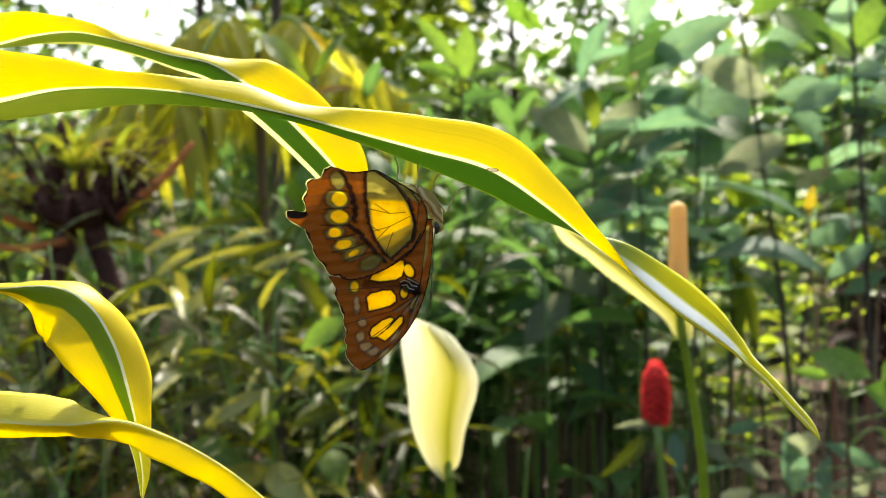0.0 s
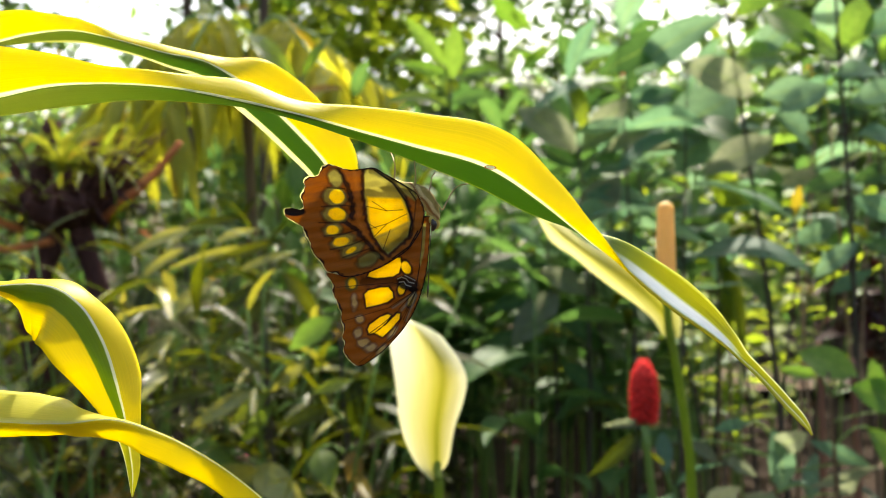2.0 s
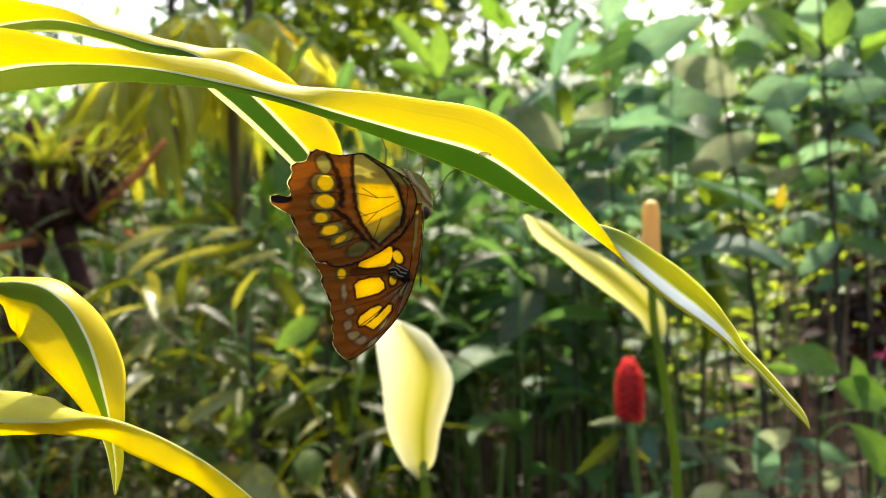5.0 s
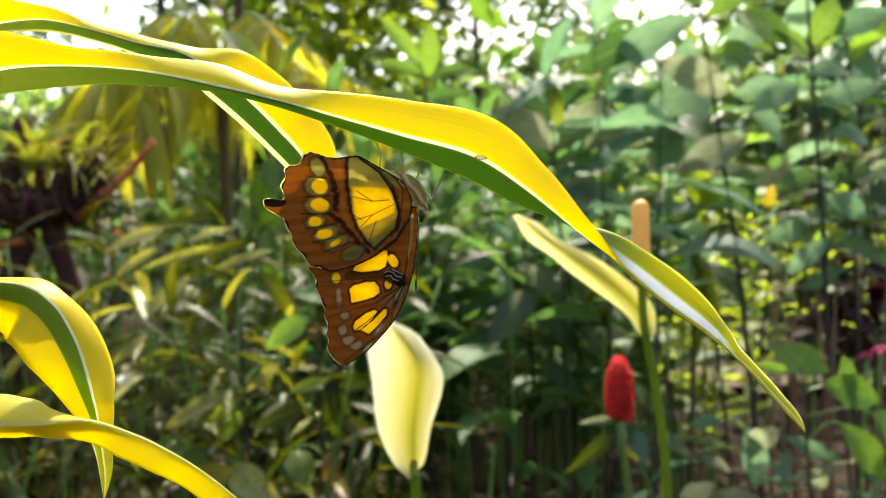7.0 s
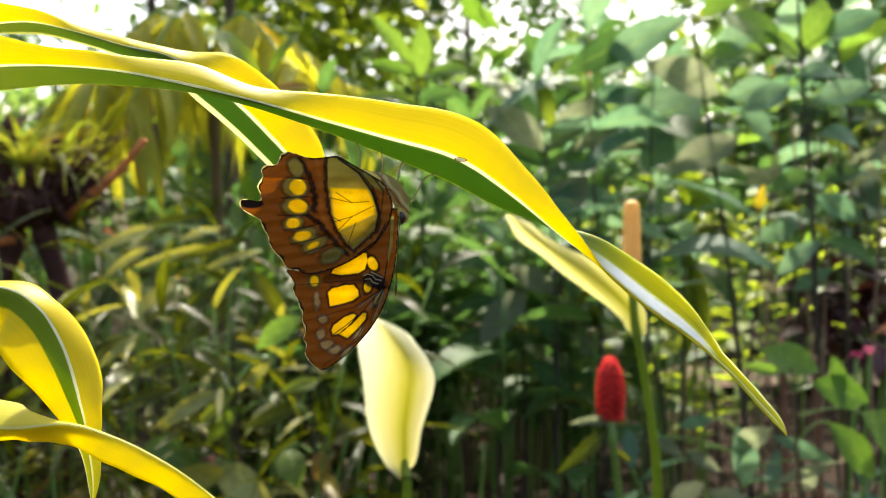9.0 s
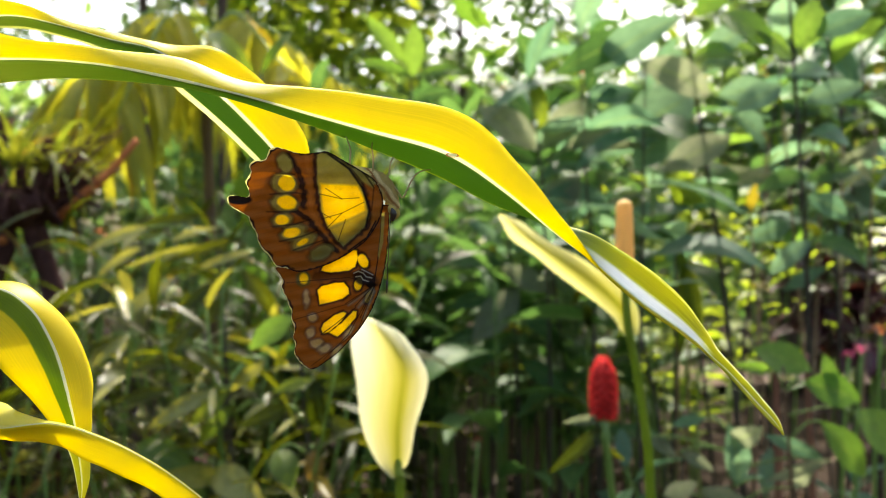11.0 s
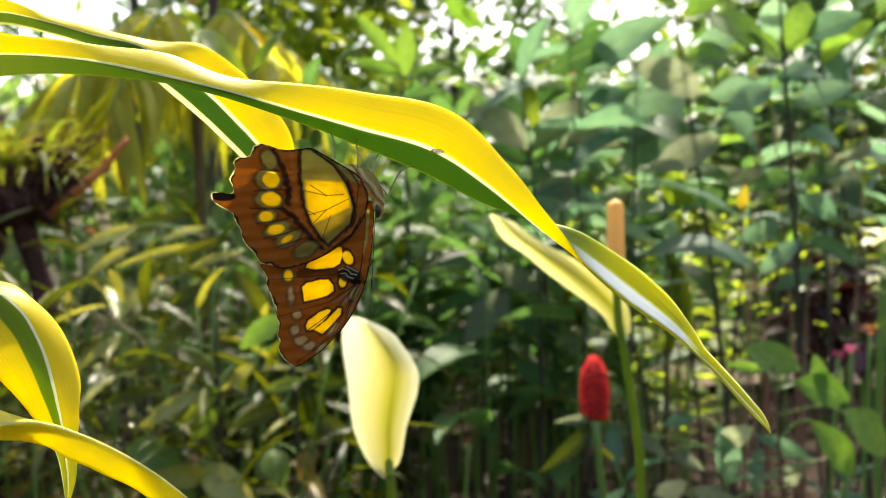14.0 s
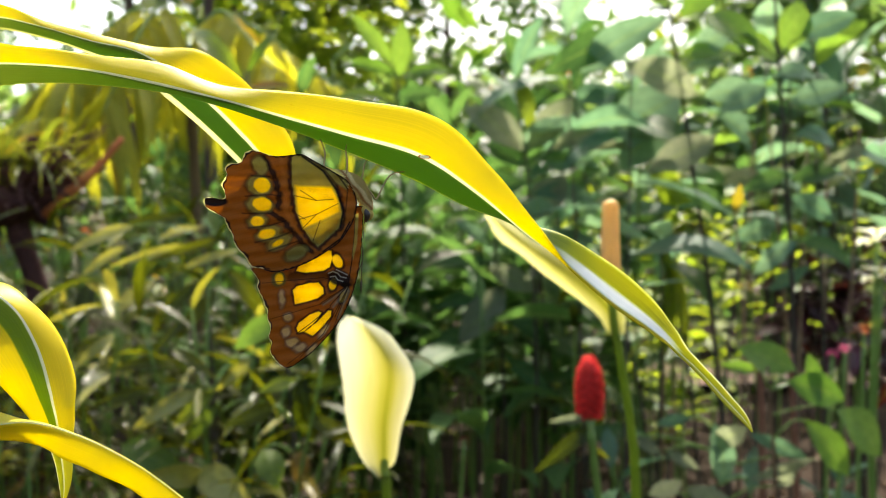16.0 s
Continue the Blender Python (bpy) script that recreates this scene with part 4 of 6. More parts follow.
# ---- leaves shared by the plants ----
LEAVES = {
    "lance": [blade_mesh("leaf", F_MID, length=0.15 + 0.02 * k, width=0.020 + 0.003 * k, peak=0.40, fold=0.3, droop=0.28 + 0.12 * k, wave=0.03, seed=k) for k in range(4)],
    # lance shape again, with the glint in its colour
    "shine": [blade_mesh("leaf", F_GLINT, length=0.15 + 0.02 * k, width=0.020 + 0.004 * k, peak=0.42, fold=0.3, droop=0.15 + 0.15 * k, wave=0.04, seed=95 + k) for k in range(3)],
    "light": [blade_mesh("leaf", F_LIGHT, length=0.15 + 0.02 * k, width=0.045 + 0.004 * k, peak=0.45, fold=0.25, droop=0.3 + 0.15 * k, wave=0.03, seed=10 + k) for k in range(4)],
    "dark": [blade_mesh("leaf", F_DARK, length=0.17 + 0.02 * k, width=0.055 + 0.006 * k, peak=0.45, fold=0.22, droop=0.2 + 0.14 * k, wave=0.03, seed=20 + k) for k in range(4)],
    "broad": [blade_mesh("leaf", F_BLUE, length=0.21 + 0.025 * k, width=0.085 + 0.008 * k, peak=0.5, fold=0.2, droop=0.15 + 0.16 * k, wave=0.025, seed=30 + k, sharp=0.85) for k in range(4)],
    "yellow": [blade_mesh("leaf", F_YELLOW, length=0.17 + 0.02 * k, width=0.05 + 0.005 * k, peak=0.45, fold=0.25, droop=0.3 + 0.12 * k, wave=0.03, seed=40 + k) for k in range(3)],
    "pale": [blade_mesh("leaf", F_PALE, length=0.18, width=0.07, peak=0.5, fold=0.18, droop=0.12 + 0.15 * k, wave=0.03, seed=80 + k, sharp=0.9) for k in range(3)],
    # broader leaves in the same painted-glint colour
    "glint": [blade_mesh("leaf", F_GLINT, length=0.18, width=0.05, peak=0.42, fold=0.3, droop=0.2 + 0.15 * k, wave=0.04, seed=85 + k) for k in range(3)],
    "fresh": [blade_mesh("leaf", F_FRESH, length=0.18, width=0.08, peak=0.5, fold=0.18, droop=0.12 + 0.15 * k, wave=0.03, seed=90 + k, sharp=0.9) for k in range(3)],
    "blade": [blade_mesh("leaf", F_FRESH, length=0.42 + 0.05 * k, width=0.034, peak=0.35, fold=0.35, droop=0.4 + 0.2 * k, seed=55 + k, n=12) for k in range(3)],
    "strap": [blade_mesh("leaf", F_STRAP, length=0.42 + 0.05 * k, width=0.035, peak=0.35, fold=0.35, droop=0.45 + 0.25 * k, seed=50 + k, n=12) for k in range(4)],
}
cone_flower((0.3416 + 0.02, 1.46, 0), (0.34251, 1.46000, 0.62381), (0.34161, 1.46000, 0.71648), 0.0228)


# ---- bed plants ----
def leafy_plant(loc, canes, kind, label, group, rng, height, leaf_from=0.25, per=10, spread=0.18, size=1.0, stem=None, lean=0.10, name="ginger_plant", tilt=(5, 45), mixed=None):
    """Canes from one root, leaves in a spiral up each of them."""
    ob = thing(name, loc, label, "plant", group)
    rng = random.Random(round(loc[0] * 1000) * 7919 + round(loc[1] * 1000))
    for c in range(canes):
        h = height * rng.uniform(0.72, 1.05)
        a = rng.uniform(0, 2 * math.pi)
        r = spread * math.sqrt(rng.random())
        foot = Vector((r * math.cos(a), r * math.sin(a), -0.06))
        b = rng.uniform(0, 2 * math.pi)
        bow = Vector((math.cos(b), math.sin(b), 0)) * h * lean * rng.uniform(0.4, 1.6)
        p = smooth_path([foot, foot + bow * 0.25 + Vector((0, 0, h * 0.45)), foot + bow + Vector((0, 0, h))], 10)
        part("stem", mesh_of("stem", *tube(p, [0.0058 * (1.1 - 0.75 * i / 9) for i in range(10)], 6)[:2], [stem or M_STEM]), ob)
        turn = rng.uniform(0, 360)
        for k in range(per):
            f = leaf_from + (1 - leaf_from) * (k + rng.uniform(-0.3, 0.3)) / max(1, per - 1)
            f = min(max(f, 0), 0.999)
            i = f * 9
            q = p[int(i)] + (p[min(int(i) + 1, 9)] - p[int(i)]) * (i - int(i))
            turn += rng.uniform(95, 165)
            up = rng.uniform(*tilt) if k < per - 2 else rng.uniform(35, 70)
            sc = size * rng.uniform(0.7, 1.15) * (0.8 if k > per - 3 else 1.0)
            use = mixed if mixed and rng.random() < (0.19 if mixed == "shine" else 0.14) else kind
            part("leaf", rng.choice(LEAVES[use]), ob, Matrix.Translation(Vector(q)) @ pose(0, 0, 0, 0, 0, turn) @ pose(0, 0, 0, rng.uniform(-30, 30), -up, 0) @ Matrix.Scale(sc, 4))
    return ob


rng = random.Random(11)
# lance-leaved undergrowth, with painted-glint leaves mixed in on the left
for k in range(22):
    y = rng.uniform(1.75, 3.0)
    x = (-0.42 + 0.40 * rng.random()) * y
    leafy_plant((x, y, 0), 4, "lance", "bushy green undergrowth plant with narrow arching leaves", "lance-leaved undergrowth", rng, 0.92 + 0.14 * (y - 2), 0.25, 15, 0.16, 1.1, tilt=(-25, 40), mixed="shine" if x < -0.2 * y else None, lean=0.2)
# dark gingers in the middle
for k in range(16):
    y = rng.uniform(2.3, 3.6)
    x = (-0.06 + 0.30 * rng.random()) * y
    leafy_plant((x, y, 0), 4, "dark", "tall dark green ginger with leaves high on bare canes", "dark gingers", rng, 1.0 + 0.16 * (y - 2) + 0.1 * rng.random(), 0.5, 9, 0.22, 1.4, tilt=(0, 50), mixed="lance")
# two more, added to throw shade on the soil before them
for x, y in ((0.45, 4.2), (0.85, 4.5)):
    leafy_plant((x, y, 0), 5, "dark", "tall dark green ginger with leaves high on bare canes", "dark gingers", rng, 1.35, 0.45, 10, 0.28, 1.5, tilt=(0, 50))
# broad-leaved shrubs
for k in range(4):
    y = rng.uniform(2.2, 3.3)
    x = (0.16 + 0.09 * k + 0.03 * rng.random()) * y
    leafy_plant((x, y, 0), 3, "broad", "tall shrub with broad bluish green leaves on thin dark stems", "broad-leaved shrubs", rng, 1.42 + 0.22 * (y - 2) + 0.2 * rng.random(), 0.68, 8, 0.2, 1.05, M_TWIG, 0.14, "shrub", (-10, 40), "dark")
# light plants
for x, y, h in ((0.9, 3.4, 1.0), (1.25, 3.6, 1.15), (0.85, 4.0, 1.2), (1.2, 4.4, 1.2), (2.1, 4.3, 1.25), (1.8, 5.0, 1.3), (2.5, 4.8, 1.2), (1.0, 5.2, 1.3), (-0.5, 4.2, 1.25), (-1.1, 3.9, 1.2), (0.2, 4.4, 1.2), (-1.32, 2.95, 1.15), (-1.5, 3.2, 1.3), (0.75, 4.7, 1.15), (1.45, 4.2, 1.1)):
    leafy_plant((x, y, 0), 5, "yellow" if x > 0.5 or x < -1.2 else "lance", "yellow-green leafy bush lit by the sun", "yellow-green bushes", rng, h, 0.3, 11, 0.25, 1.1, tilt=(0, 45), mixed="light")
# tall broad-leaved shrubs that reach over the view
for x, y, h, kind in ((1.3, 2.6, 1.9, "fresh"), (1.6, 2.8, 2.0, "broad"), (0.42, 2.9, 1.65, "dark")):
    leafy_plant((x, y, 0), 3, kind, "tall shrub with broad bluish green leaves on thin dark stems", "broad-leaved shrubs", rng, h, 0.74, 8, 0.16, 1.2, M_TWIG, 0.12, "shrub", (-10, 50), "dark")
# low broad leaves at the front of the bed
for x, y, h in ((0.62, 1.9, 0.48), (0.55, 1.6, 0.40), (0.72, 1.75, 0.42), (1.0, 2.0, 0.42), (0.86, 1.85, 0.40)):
    leafy_plant((x, y, 0), 4, "broad", "low broad-leaved plant with glossy drooping leaves", "low bed plants", rng, h, 0.4, 7, 0.14, 0.62, M_STEM, 0.25, "bed_plant", (-20, 30), "light")
# tall leafy clumps that close the view under the tree crowns
for x, y, h, kind in ((-1.4, 7.2, 2.7, "yellow"), (-0.95, 6.8, 2.8, "light"), (-0.35, 7.0, 2.7, "yellow"), (2.9, 7.0, 3.1, "broad"), (3.4, 7.5, 3.3, "dark"), (1.05, 7.0, 2.7, "fresh"), (1.65, 7.1, 2.7, "broad"), (2.2, 7.3, 3.0, "light")):
    leafy_plant((x, y, 0), 4, kind, "tall leafy clump with large soft leaves behind the bed", "tall clumps", rng, h, 0.5, 11, 0.22, 1.7 if y < 6 else 2.3, tilt=(0, 55), mixed="fresh")
# back rows
for k in range(30):
    y = rng.uniform(4.2, 6.0)
    if k < 10:
        y = rng.uniform(7.6, 9.0)
    x = (rng.uniform(0.12, 0.62) if k < 10 else rng.uniform(-0.56, 0.24)) * y
    leafy_plant((x, y, 0), 5, rng.choice(("lance", "dark", "dark", "light")), "tall leafy plant at the back of the bed", "back row plants", rng, rng.uniform(1.2, 1.9), 0.3, 11, 0.3, 1.35, tilt=(-10, 50))


# ---- trees ----
def tree(loc, height, crown, leaves, rng, label, leaf=0.14, mat=None, trunk=0.12, low=0.35, group="garden trees"):
    ob = thing("tree", loc, label, "tree", group)
    top = Vector((rng.uniform(-0.3, 0.3), rng.uniform(-0.3, 0.3), height))
    spine = smooth_path([(0, 0, -0.15), (rng.uniform(-0.1, 0.1), 0, height * 0.4), top], 12)
    part("trunk", mesh_of("trunk", *tube(spine, [trunk * (1.15 - 0.9 * i / 11) for i in range(12)], 10)[:2], [M_BARK]), ob)
    v, f, u = [], [], []
    ends = []
    for k in range(14):
        s = low + (0.97 - low) * k / 13
        q = Vector(spine[int(s * 11)])
        a = k * 2.4 + rng.uniform(-0.4, 0.4)
        ln = crown * (1.0 - 0.4 * abs(s - 0.6)) * rng.uniform(0.7, 1.1)
        e = q + Vector((math.cos(a) * ln, math.sin(a) * ln, ln * rng.uniform(0.1, 0.5)))
        limb = smooth_path([q, q.lerp(e, 0.5) + Vector((0, 0, 0.08 * ln)), e], 6)
        tv, tf, _ = tube(limb, [trunk * 0.35 * (1 - 0.8 * i / 5) for i in range(6)], 6)
        part("limb", mesh_of("limb", tv, tf, [M_BARK]), ob)
        ends += [Vector(limb[i]) for i in (2, 3, 4, 5)]
    for k in range(leaves):
        c = rng.choice(ends)
        d = Vector((rng.gauss(0, 1), rng.gauss(0, 1), rng.gauss(0, 0.7))) * crown * 0.24
        m = Matrix.Translation(c + d) @ pose(0, 0, 0, rng.uniform(-60, 60), rng.uniform(-50, 50), rng.uniform(0, 360))
        bv, bf, bu = TUFT
        sc = leaf * rng.uniform(0.6, 1.3)
        o = len(v)
        v += [m @ (Vector(p) * sc) for p in bv]
        f += [tuple(a_ + o for a_ in q) for q in bf]
        u += bu
    part("crown", mesh_of("crown", v, f, [mat or F_FAR], u), ob)
    return ob


TUFT = ([(0, 0, 0), (0.35, -0.2, 0.03), (0.35, 0.2, 0.03), (0.75, -0.15, 0), (0.75, 0.15, 0), (1.0, 0, -0.1)], [(0, 1, 2), (1, 3, 4, 2), (3, 5, 4)], [(0, 0.5), (0.35, 0), (0.35, 1), (0.75, 0.1), (0.75, 0.9), (1, 0.5)])
rng = random.Random(23)
for x, y, h, c, n in ((-4.6, 9.5, 5.5, 1.5, 2000), (-1.75, 11, 6.5, 1.6, 5600), (0.75, 10.5, 6.0, 1.5, 5200), (2.0, 11.5, 6.0, 1.5, 1000), (5.4, 13, 5.5, 1.6, 2600), (5.9, 10.5, 5.0, 1.5, 2200), (7.5, 12, 6.0, 1.8, 2200), (-7.5, 12, 6.5, 1.8, 2400)):
    tree((x, y, 0), h, c, n, rng, "leafy garden tree behind the beds", 0.21, None, 0.06)
# a small torn hole with a brown rim on the long leaf
v, f = [], []
centre = Vector((0.01279, 0.23350, 0.92034)) - PIVOT_1
for k in range(20):
    th = 2 * math.pi * k / 20
    for r in (1.0, 0.74):
        v.append(centre + Vector((0.0016 * r * math.cos(th), -0.00005, 0.00055 * r * math.sin(th) - 0.0001 * math.cos(th))))
for k in range(20):
    k2 = (k + 1) % 20
    f.append((2 * k, 2 * k2, 2 * k2 + 1, 2 * k + 1))
part("torn_rim", mesh_of("torn_rim", v, f, [M_RUST]), long_leaf, None, "brown rim of a torn hole")
# bright opening of the hole drawn as an added pale disc
v = [centre + Vector((0.0012 * math.cos(2 * math.pi * k / 12), -0.00009, 0.00036 * math.sin(2 * math.pi * k / 12))) for k in range(12)]
part("hole_disc", mesh_of("hole_disc", v, [tuple(range(12))], [M_HOLE]), long_leaf, None, "pale disc standing for the bright opening of the torn hole")


# ---- root-bound stump with perching plants ----
def root_stump(loc):
    ob = thing("tree_stump", loc, "dark root-covered stump standing on two crooked legs", "tree stump")
    rng = random.Random(4)
    for pts, r in (([(-0.06, 0, -0.1), (-0.04, 0.03, 0.4), (-0.09, 0.0, 0.7), (-0.03, 0, 0.95)], 0.034), ([(0.10, 0.05, -0.1), (0.06, 0.0, 0.45), (0.09, 0.02, 0.72), (0.03, 0, 0.98)], 0.030),
                   ([(-0.05, 0, 0.98), (-0.07, 0.01, 1.10), (-0.04, 0.02, 1.24)], 0.024), ([(0.07, 0, 1.0), (0.05, 0.01, 1.09), (0.08, 0.02, 1.18)], 0.020)):
        p = smooth_path(pts, 16)
        part("trunk", mesh_of("trunk", *tube(p, [r * (1.2 - 0.3 * i / 15 + 0.12 * math.sin(i * 1.9)) for i in range(16)], 10)[:2], [M_ROOT]), ob)
    v, f = [], []
    for i in range(17):
        th = math.pi * i / 16
        for k in range(28):
            ph = 2 * math.pi * k / 28
            d = Vector((math.sin(th) * math.cos(ph), math.sin(th) * math.sin(ph), math.cos(th)))
            r = 1 + 0.28 * noise.noise(d * 2.4) + 0.16 * noise.noise(d * 6.0)
            v.append((d.x * 0.125 * r, d.y * 0.10 * r, 1.0 + d.z * 0.052 * r + 0.25 * d.x * d.x * 0.145))
    for i in range(16):
        for k in range(28):
            k2 = (k + 1) % 28
            f.append((i * 28 + k, (i + 1) * 28 + k, (i + 1) * 28 + k2, i * 28 + k2))
    part("root_ball", mesh_of("root_ball", v, f, [M_ROOT]), ob)
    for k in range(90):
        a, b = rng.uniform(0, 6.28), rng.uniform(-0.5, 0.9)
        s = Vector((0.10 * math.cos(a), 0.09 * math.sin(a), 1.02 + 0.08 * b))
        e = s + Vector((math.cos(a) * rng.uniform(0.03, 0.17), math.sin(a) * 0.12, rng.uniform(-0.12, 0.16)))
        p = smooth_path([s * 0.97, s.lerp(e, 0.5) + Vector((0, 0, rng.uniform(-0.03, 0.04))), e], 7)
        part("root", mesh_of("root", *tube(p, [0.006 * (1 - 0.12 * i) for i in range(7)], 5)[:2], [M_ROOT]), ob)
    for pts, r in (([(0.12, -0.03, 0.98), (0.20, -0.05, 1.05), (0.25, -0.04, 1.10), (0.315, -0.05, 1.175)], 0.013), ([(-0.1, -0.03, 0.95), (-0.22, -0.05, 1.0), (-0.34, -0.05, 1.06)], 0.010),
                   ([(0.0, -0.08, 0.92), (-0.15, -0.06, 0.9), (-0.28, -0.03, 0.94)], 0.009)):
        p = smooth_path(pts, 10)
        part("branch", mesh_of("branch", *tube(p, [r * (1.2 - 0.06 * i) for i in range(10)], 8)[:2], [M_RUST]), ob, None, "rust red crooked branch")
    return ob


root_stump((-0.9618, 2.4, 0.0))


def rosette(loc, leaves, kind, size, rng, label, name="bromeliad", up=(15, 70), group="perching rosettes"):
    ob = thing(name, loc, label, "plant", group)
    for k in range(leaves):
        part("leaf", rng.choice(LEAVES[kind]), ob, pose(0, 0, 0, 0, 0, k * 137.5) @ pose(0, 0, 0, rng.uniform(-10, 10), -(up[0] + (up[1] - up[0]) * k / leaves), 0) @ Matrix.Scale(size * rng.uniform(0.8, 1.15), 4))
    return ob


rng = random.Random(31)
for x, y, z, n, s in ((-0.9618, 2.38, 1.10, 26, 0.62), (-0.9618 - 0.12, 2.37, 0.985, 20, 0.52), (-0.9618 + 0.07, 2.42, 1.08, 22, 0.55), (-0.9618 - 0.24, 2.35, 1.015, 16, 0.5)):
    rosette((x, y, z), n, "strap", s, rng, "green strap-leaved rosette perched on the dark stump")
for k in range(7):
    y = rng.uniform(1.7, 2.6)
    rosette((rng.uniform(-0.52, -0.36) * y, y, rng.uniform(0.0, 0.05)), 18, "strap", 1.1, rng, "low green strap-leaved rosette in the bed", "strap_rosette", (25, 80), "ground rosettes")

for x, y in ((-0.7176, 1.55), (-0.6707, 1.7), (-0.8204, 1.6)):
    rosette((x, y, 0.0), 16, "blade", 1.25, rng, "fresh green strap-leaved rosette low in the bed", "strap_rosette", (45, 82), "ground rosettes")


# ---- palm with hanging yellow fronds ----
def palm(loc, height, fronds, rng, label):
    ob = thing("palm", loc, label, "palm")
    p = smooth_path([(0, 0, -0.1), (0.03, 0, height * 0.5), (0, 0, height)], 14)
    part("trunk", mesh_of("trunk", *tube(p, [0.022 * (1.1 - 0.3 * i / 13 + 0.05 * (i % 2)) for i in range(14)], 12)[:2], [M_CANE]), ob)
    for ang, reach, sag in fronds:
        d = Vector((math.cos(radians(ang)), math.sin(radians(ang)), 0))
        top = Vector((0, 0, height))
        q = smooth_path([top, top + d * reach * 0.35 + Vector((0, 0, 0.12)), top + d * reach * 0.75 + Vector((0, 0, -sag * 0.35)), top + d * reach + Vector((0, 0, -sag))], 20)
        fr = part("frond", mesh_of("frond", *tube(q, [0.010 * (1 - 0.04 * i) for i in range(20)], 6)[:2], [M_STEM]), ob)
        for i in range(3, 20):
            for s in (-1, 1):
                az = ang + s * rng.uniform(50, 75)
                part("leaflet", rng.choice(PALM_LEAF), fr, Matrix.Translation(Vector(q[i])) @ pose(0, 0, 0, 0, 0, az) @ pose(0, 0, 0, rng.uniform(-20, 20), rng.uniform(35, 75), 0) @ Matrix.Scale(rng.uniform(0.8, 1.15), 4))
    return ob


PALM_LEAF = [blade_mesh("leaflet", F_PALM, length=0.32 + 0.05 * k, width=0.050, peak=0.35, fold=0.3, droop=0.25 + 0.1 * k, seed=60 + k, n=8) for k in range(3)]
rng = random.Random(8)
palm((-0.6961, 3.4, 0), 1.62, ((178, 0.62, 0.30), (215, 0.55, 0.34), (150, 0.6, 0.25), (250, 0.5, 0.3), (20, 0.6, 0.1), (100, 0.7, 0.0), (320, 0.5, 0.15)), rng, "small palm with drooping yellow-green fronds")

# ---- near trunks and upright plants ----
rng = random.Random(51)
tree((-1.5780, 6.2, 0), 5.2, 1.2, 600, rng, "slim garden tree with a dark trunk", 0.2, F_FAR, 0.045, 0.8)
tree((3.5644, 8.0, 0), 4.6, 1.35, 3200, rng, "leafy garden tree behind the beds", 0.24, F_FAR, 0.09, 0.25)
tree((-1.05, 7.2, 0), 3.5, 0.8, 1000, rng, "small leafy tree with soft yellow-green foliage", 0.24, F_YELLOW, 0.035, 0.4)
tree((-0.48, 7.6, 0), 3.6, 0.75, 900, rng, "small leafy tree with soft yellow-green foliage", 0.24, F_YELLOW, 0.035, 0.4)
tree((-0.9722, 5.6, 0), 5.6, 1.2, 600, rng, "slim garden tree with a dark trunk", 0.2, F_FAR, 0.042, 0.8)
for x, y, h in ((0.0101, 2.7, 1.48), (-0.4182, 3.0, 1.5), (-0.1673, 3.2, 1.42)):
    leafy_plant((x, y, 0), 3, "dark" if -0.3 < x < 0.3 else "fresh", "tall green ginger with upright leaves", "upright gingers", rng, h, 0.45, 9, 0.14, 1.05, tilt=(40, 75))


# bare tan canes with a few high leaves
for x, y, h, n in ((0.97, 2.2, 1.25, 3), (1.14, 2.3, 1.3, 3), (0.78, 2.6, 1.2, 2)):
    leafy_plant((x, y, 0), n, "light", "bare tan canes with a few leaves near the top", "bare canes", rng, h, 0.82, 4, 0.09, 0.7, M_TAN, 0.05, "cane_plant", (0, 50))


def bare_cane(foot, top, radius, label):
    ob = thing("bare_cane", (*foot, 0), label, "plant stem", "red-brown canes")
    o = Vector((*foot, 0))
    p = smooth_path([(0, 0, -0.05), (Vector(top) - o) * 0.5 + Vector((0.008, 0, 0)), Vector(top) - o], 25)
    part("stem", mesh_of("stem", *tube(p, [radius * (1.05 - 0.3 * i / 24 + (0.12 if i % 6 == 3 else 0)) for i in range(25)], 9)[:2], [M_REDCANE]), ob)
    return ob


bare_cane((0.815, 1.9), (0.825, 1.92, 0.70), 0.0085, "upright red-brown ringed cane in the bed")
bare_cane((0.898, 1.9), (0.91, 1.95, 0.66), 0.0075, "upright red-brown ringed cane in the bed")


# ---- small flowers ----
def blossom(loc, colour, size, petals, label, stem_to=0.0, name="blossom"):
    ob = thing(name, loc, label, "flower", "small bright blossoms")
    z = loc[2]
    me = mesh_of("petal", *blade(size, size * 0.55, 0.6, 0.3, 0.5, n=5)[:2], [colour])
    if colour in (M_WHITE,):
        me = mesh_of("petal", *blade(size, size * 0.6, 0.6, 0.3, 0.5, n=5)[:2], [colour], blade(size, size * 0.6, 0.6, 0.3, 0.5, n=5)[2])
    for k in range(petals):
        part("petal", me, ob, pose(0, 0, 0, 0, 0, k * 360 / petals + 20 * (k % 2)) @ pose(0, 0, 0, 0, -50 + 35 * (k % 2), 0))
    p = smooth_path([(0.02, 0.03, -z - 0.04), (-0.01, 0.01, -z * 0.5), (0, 0, 0)], 10)
    part("stem", mesh_of("stem", *tube(p, 0.004, 6)[:2], [M_STEM]), ob)
    return ob


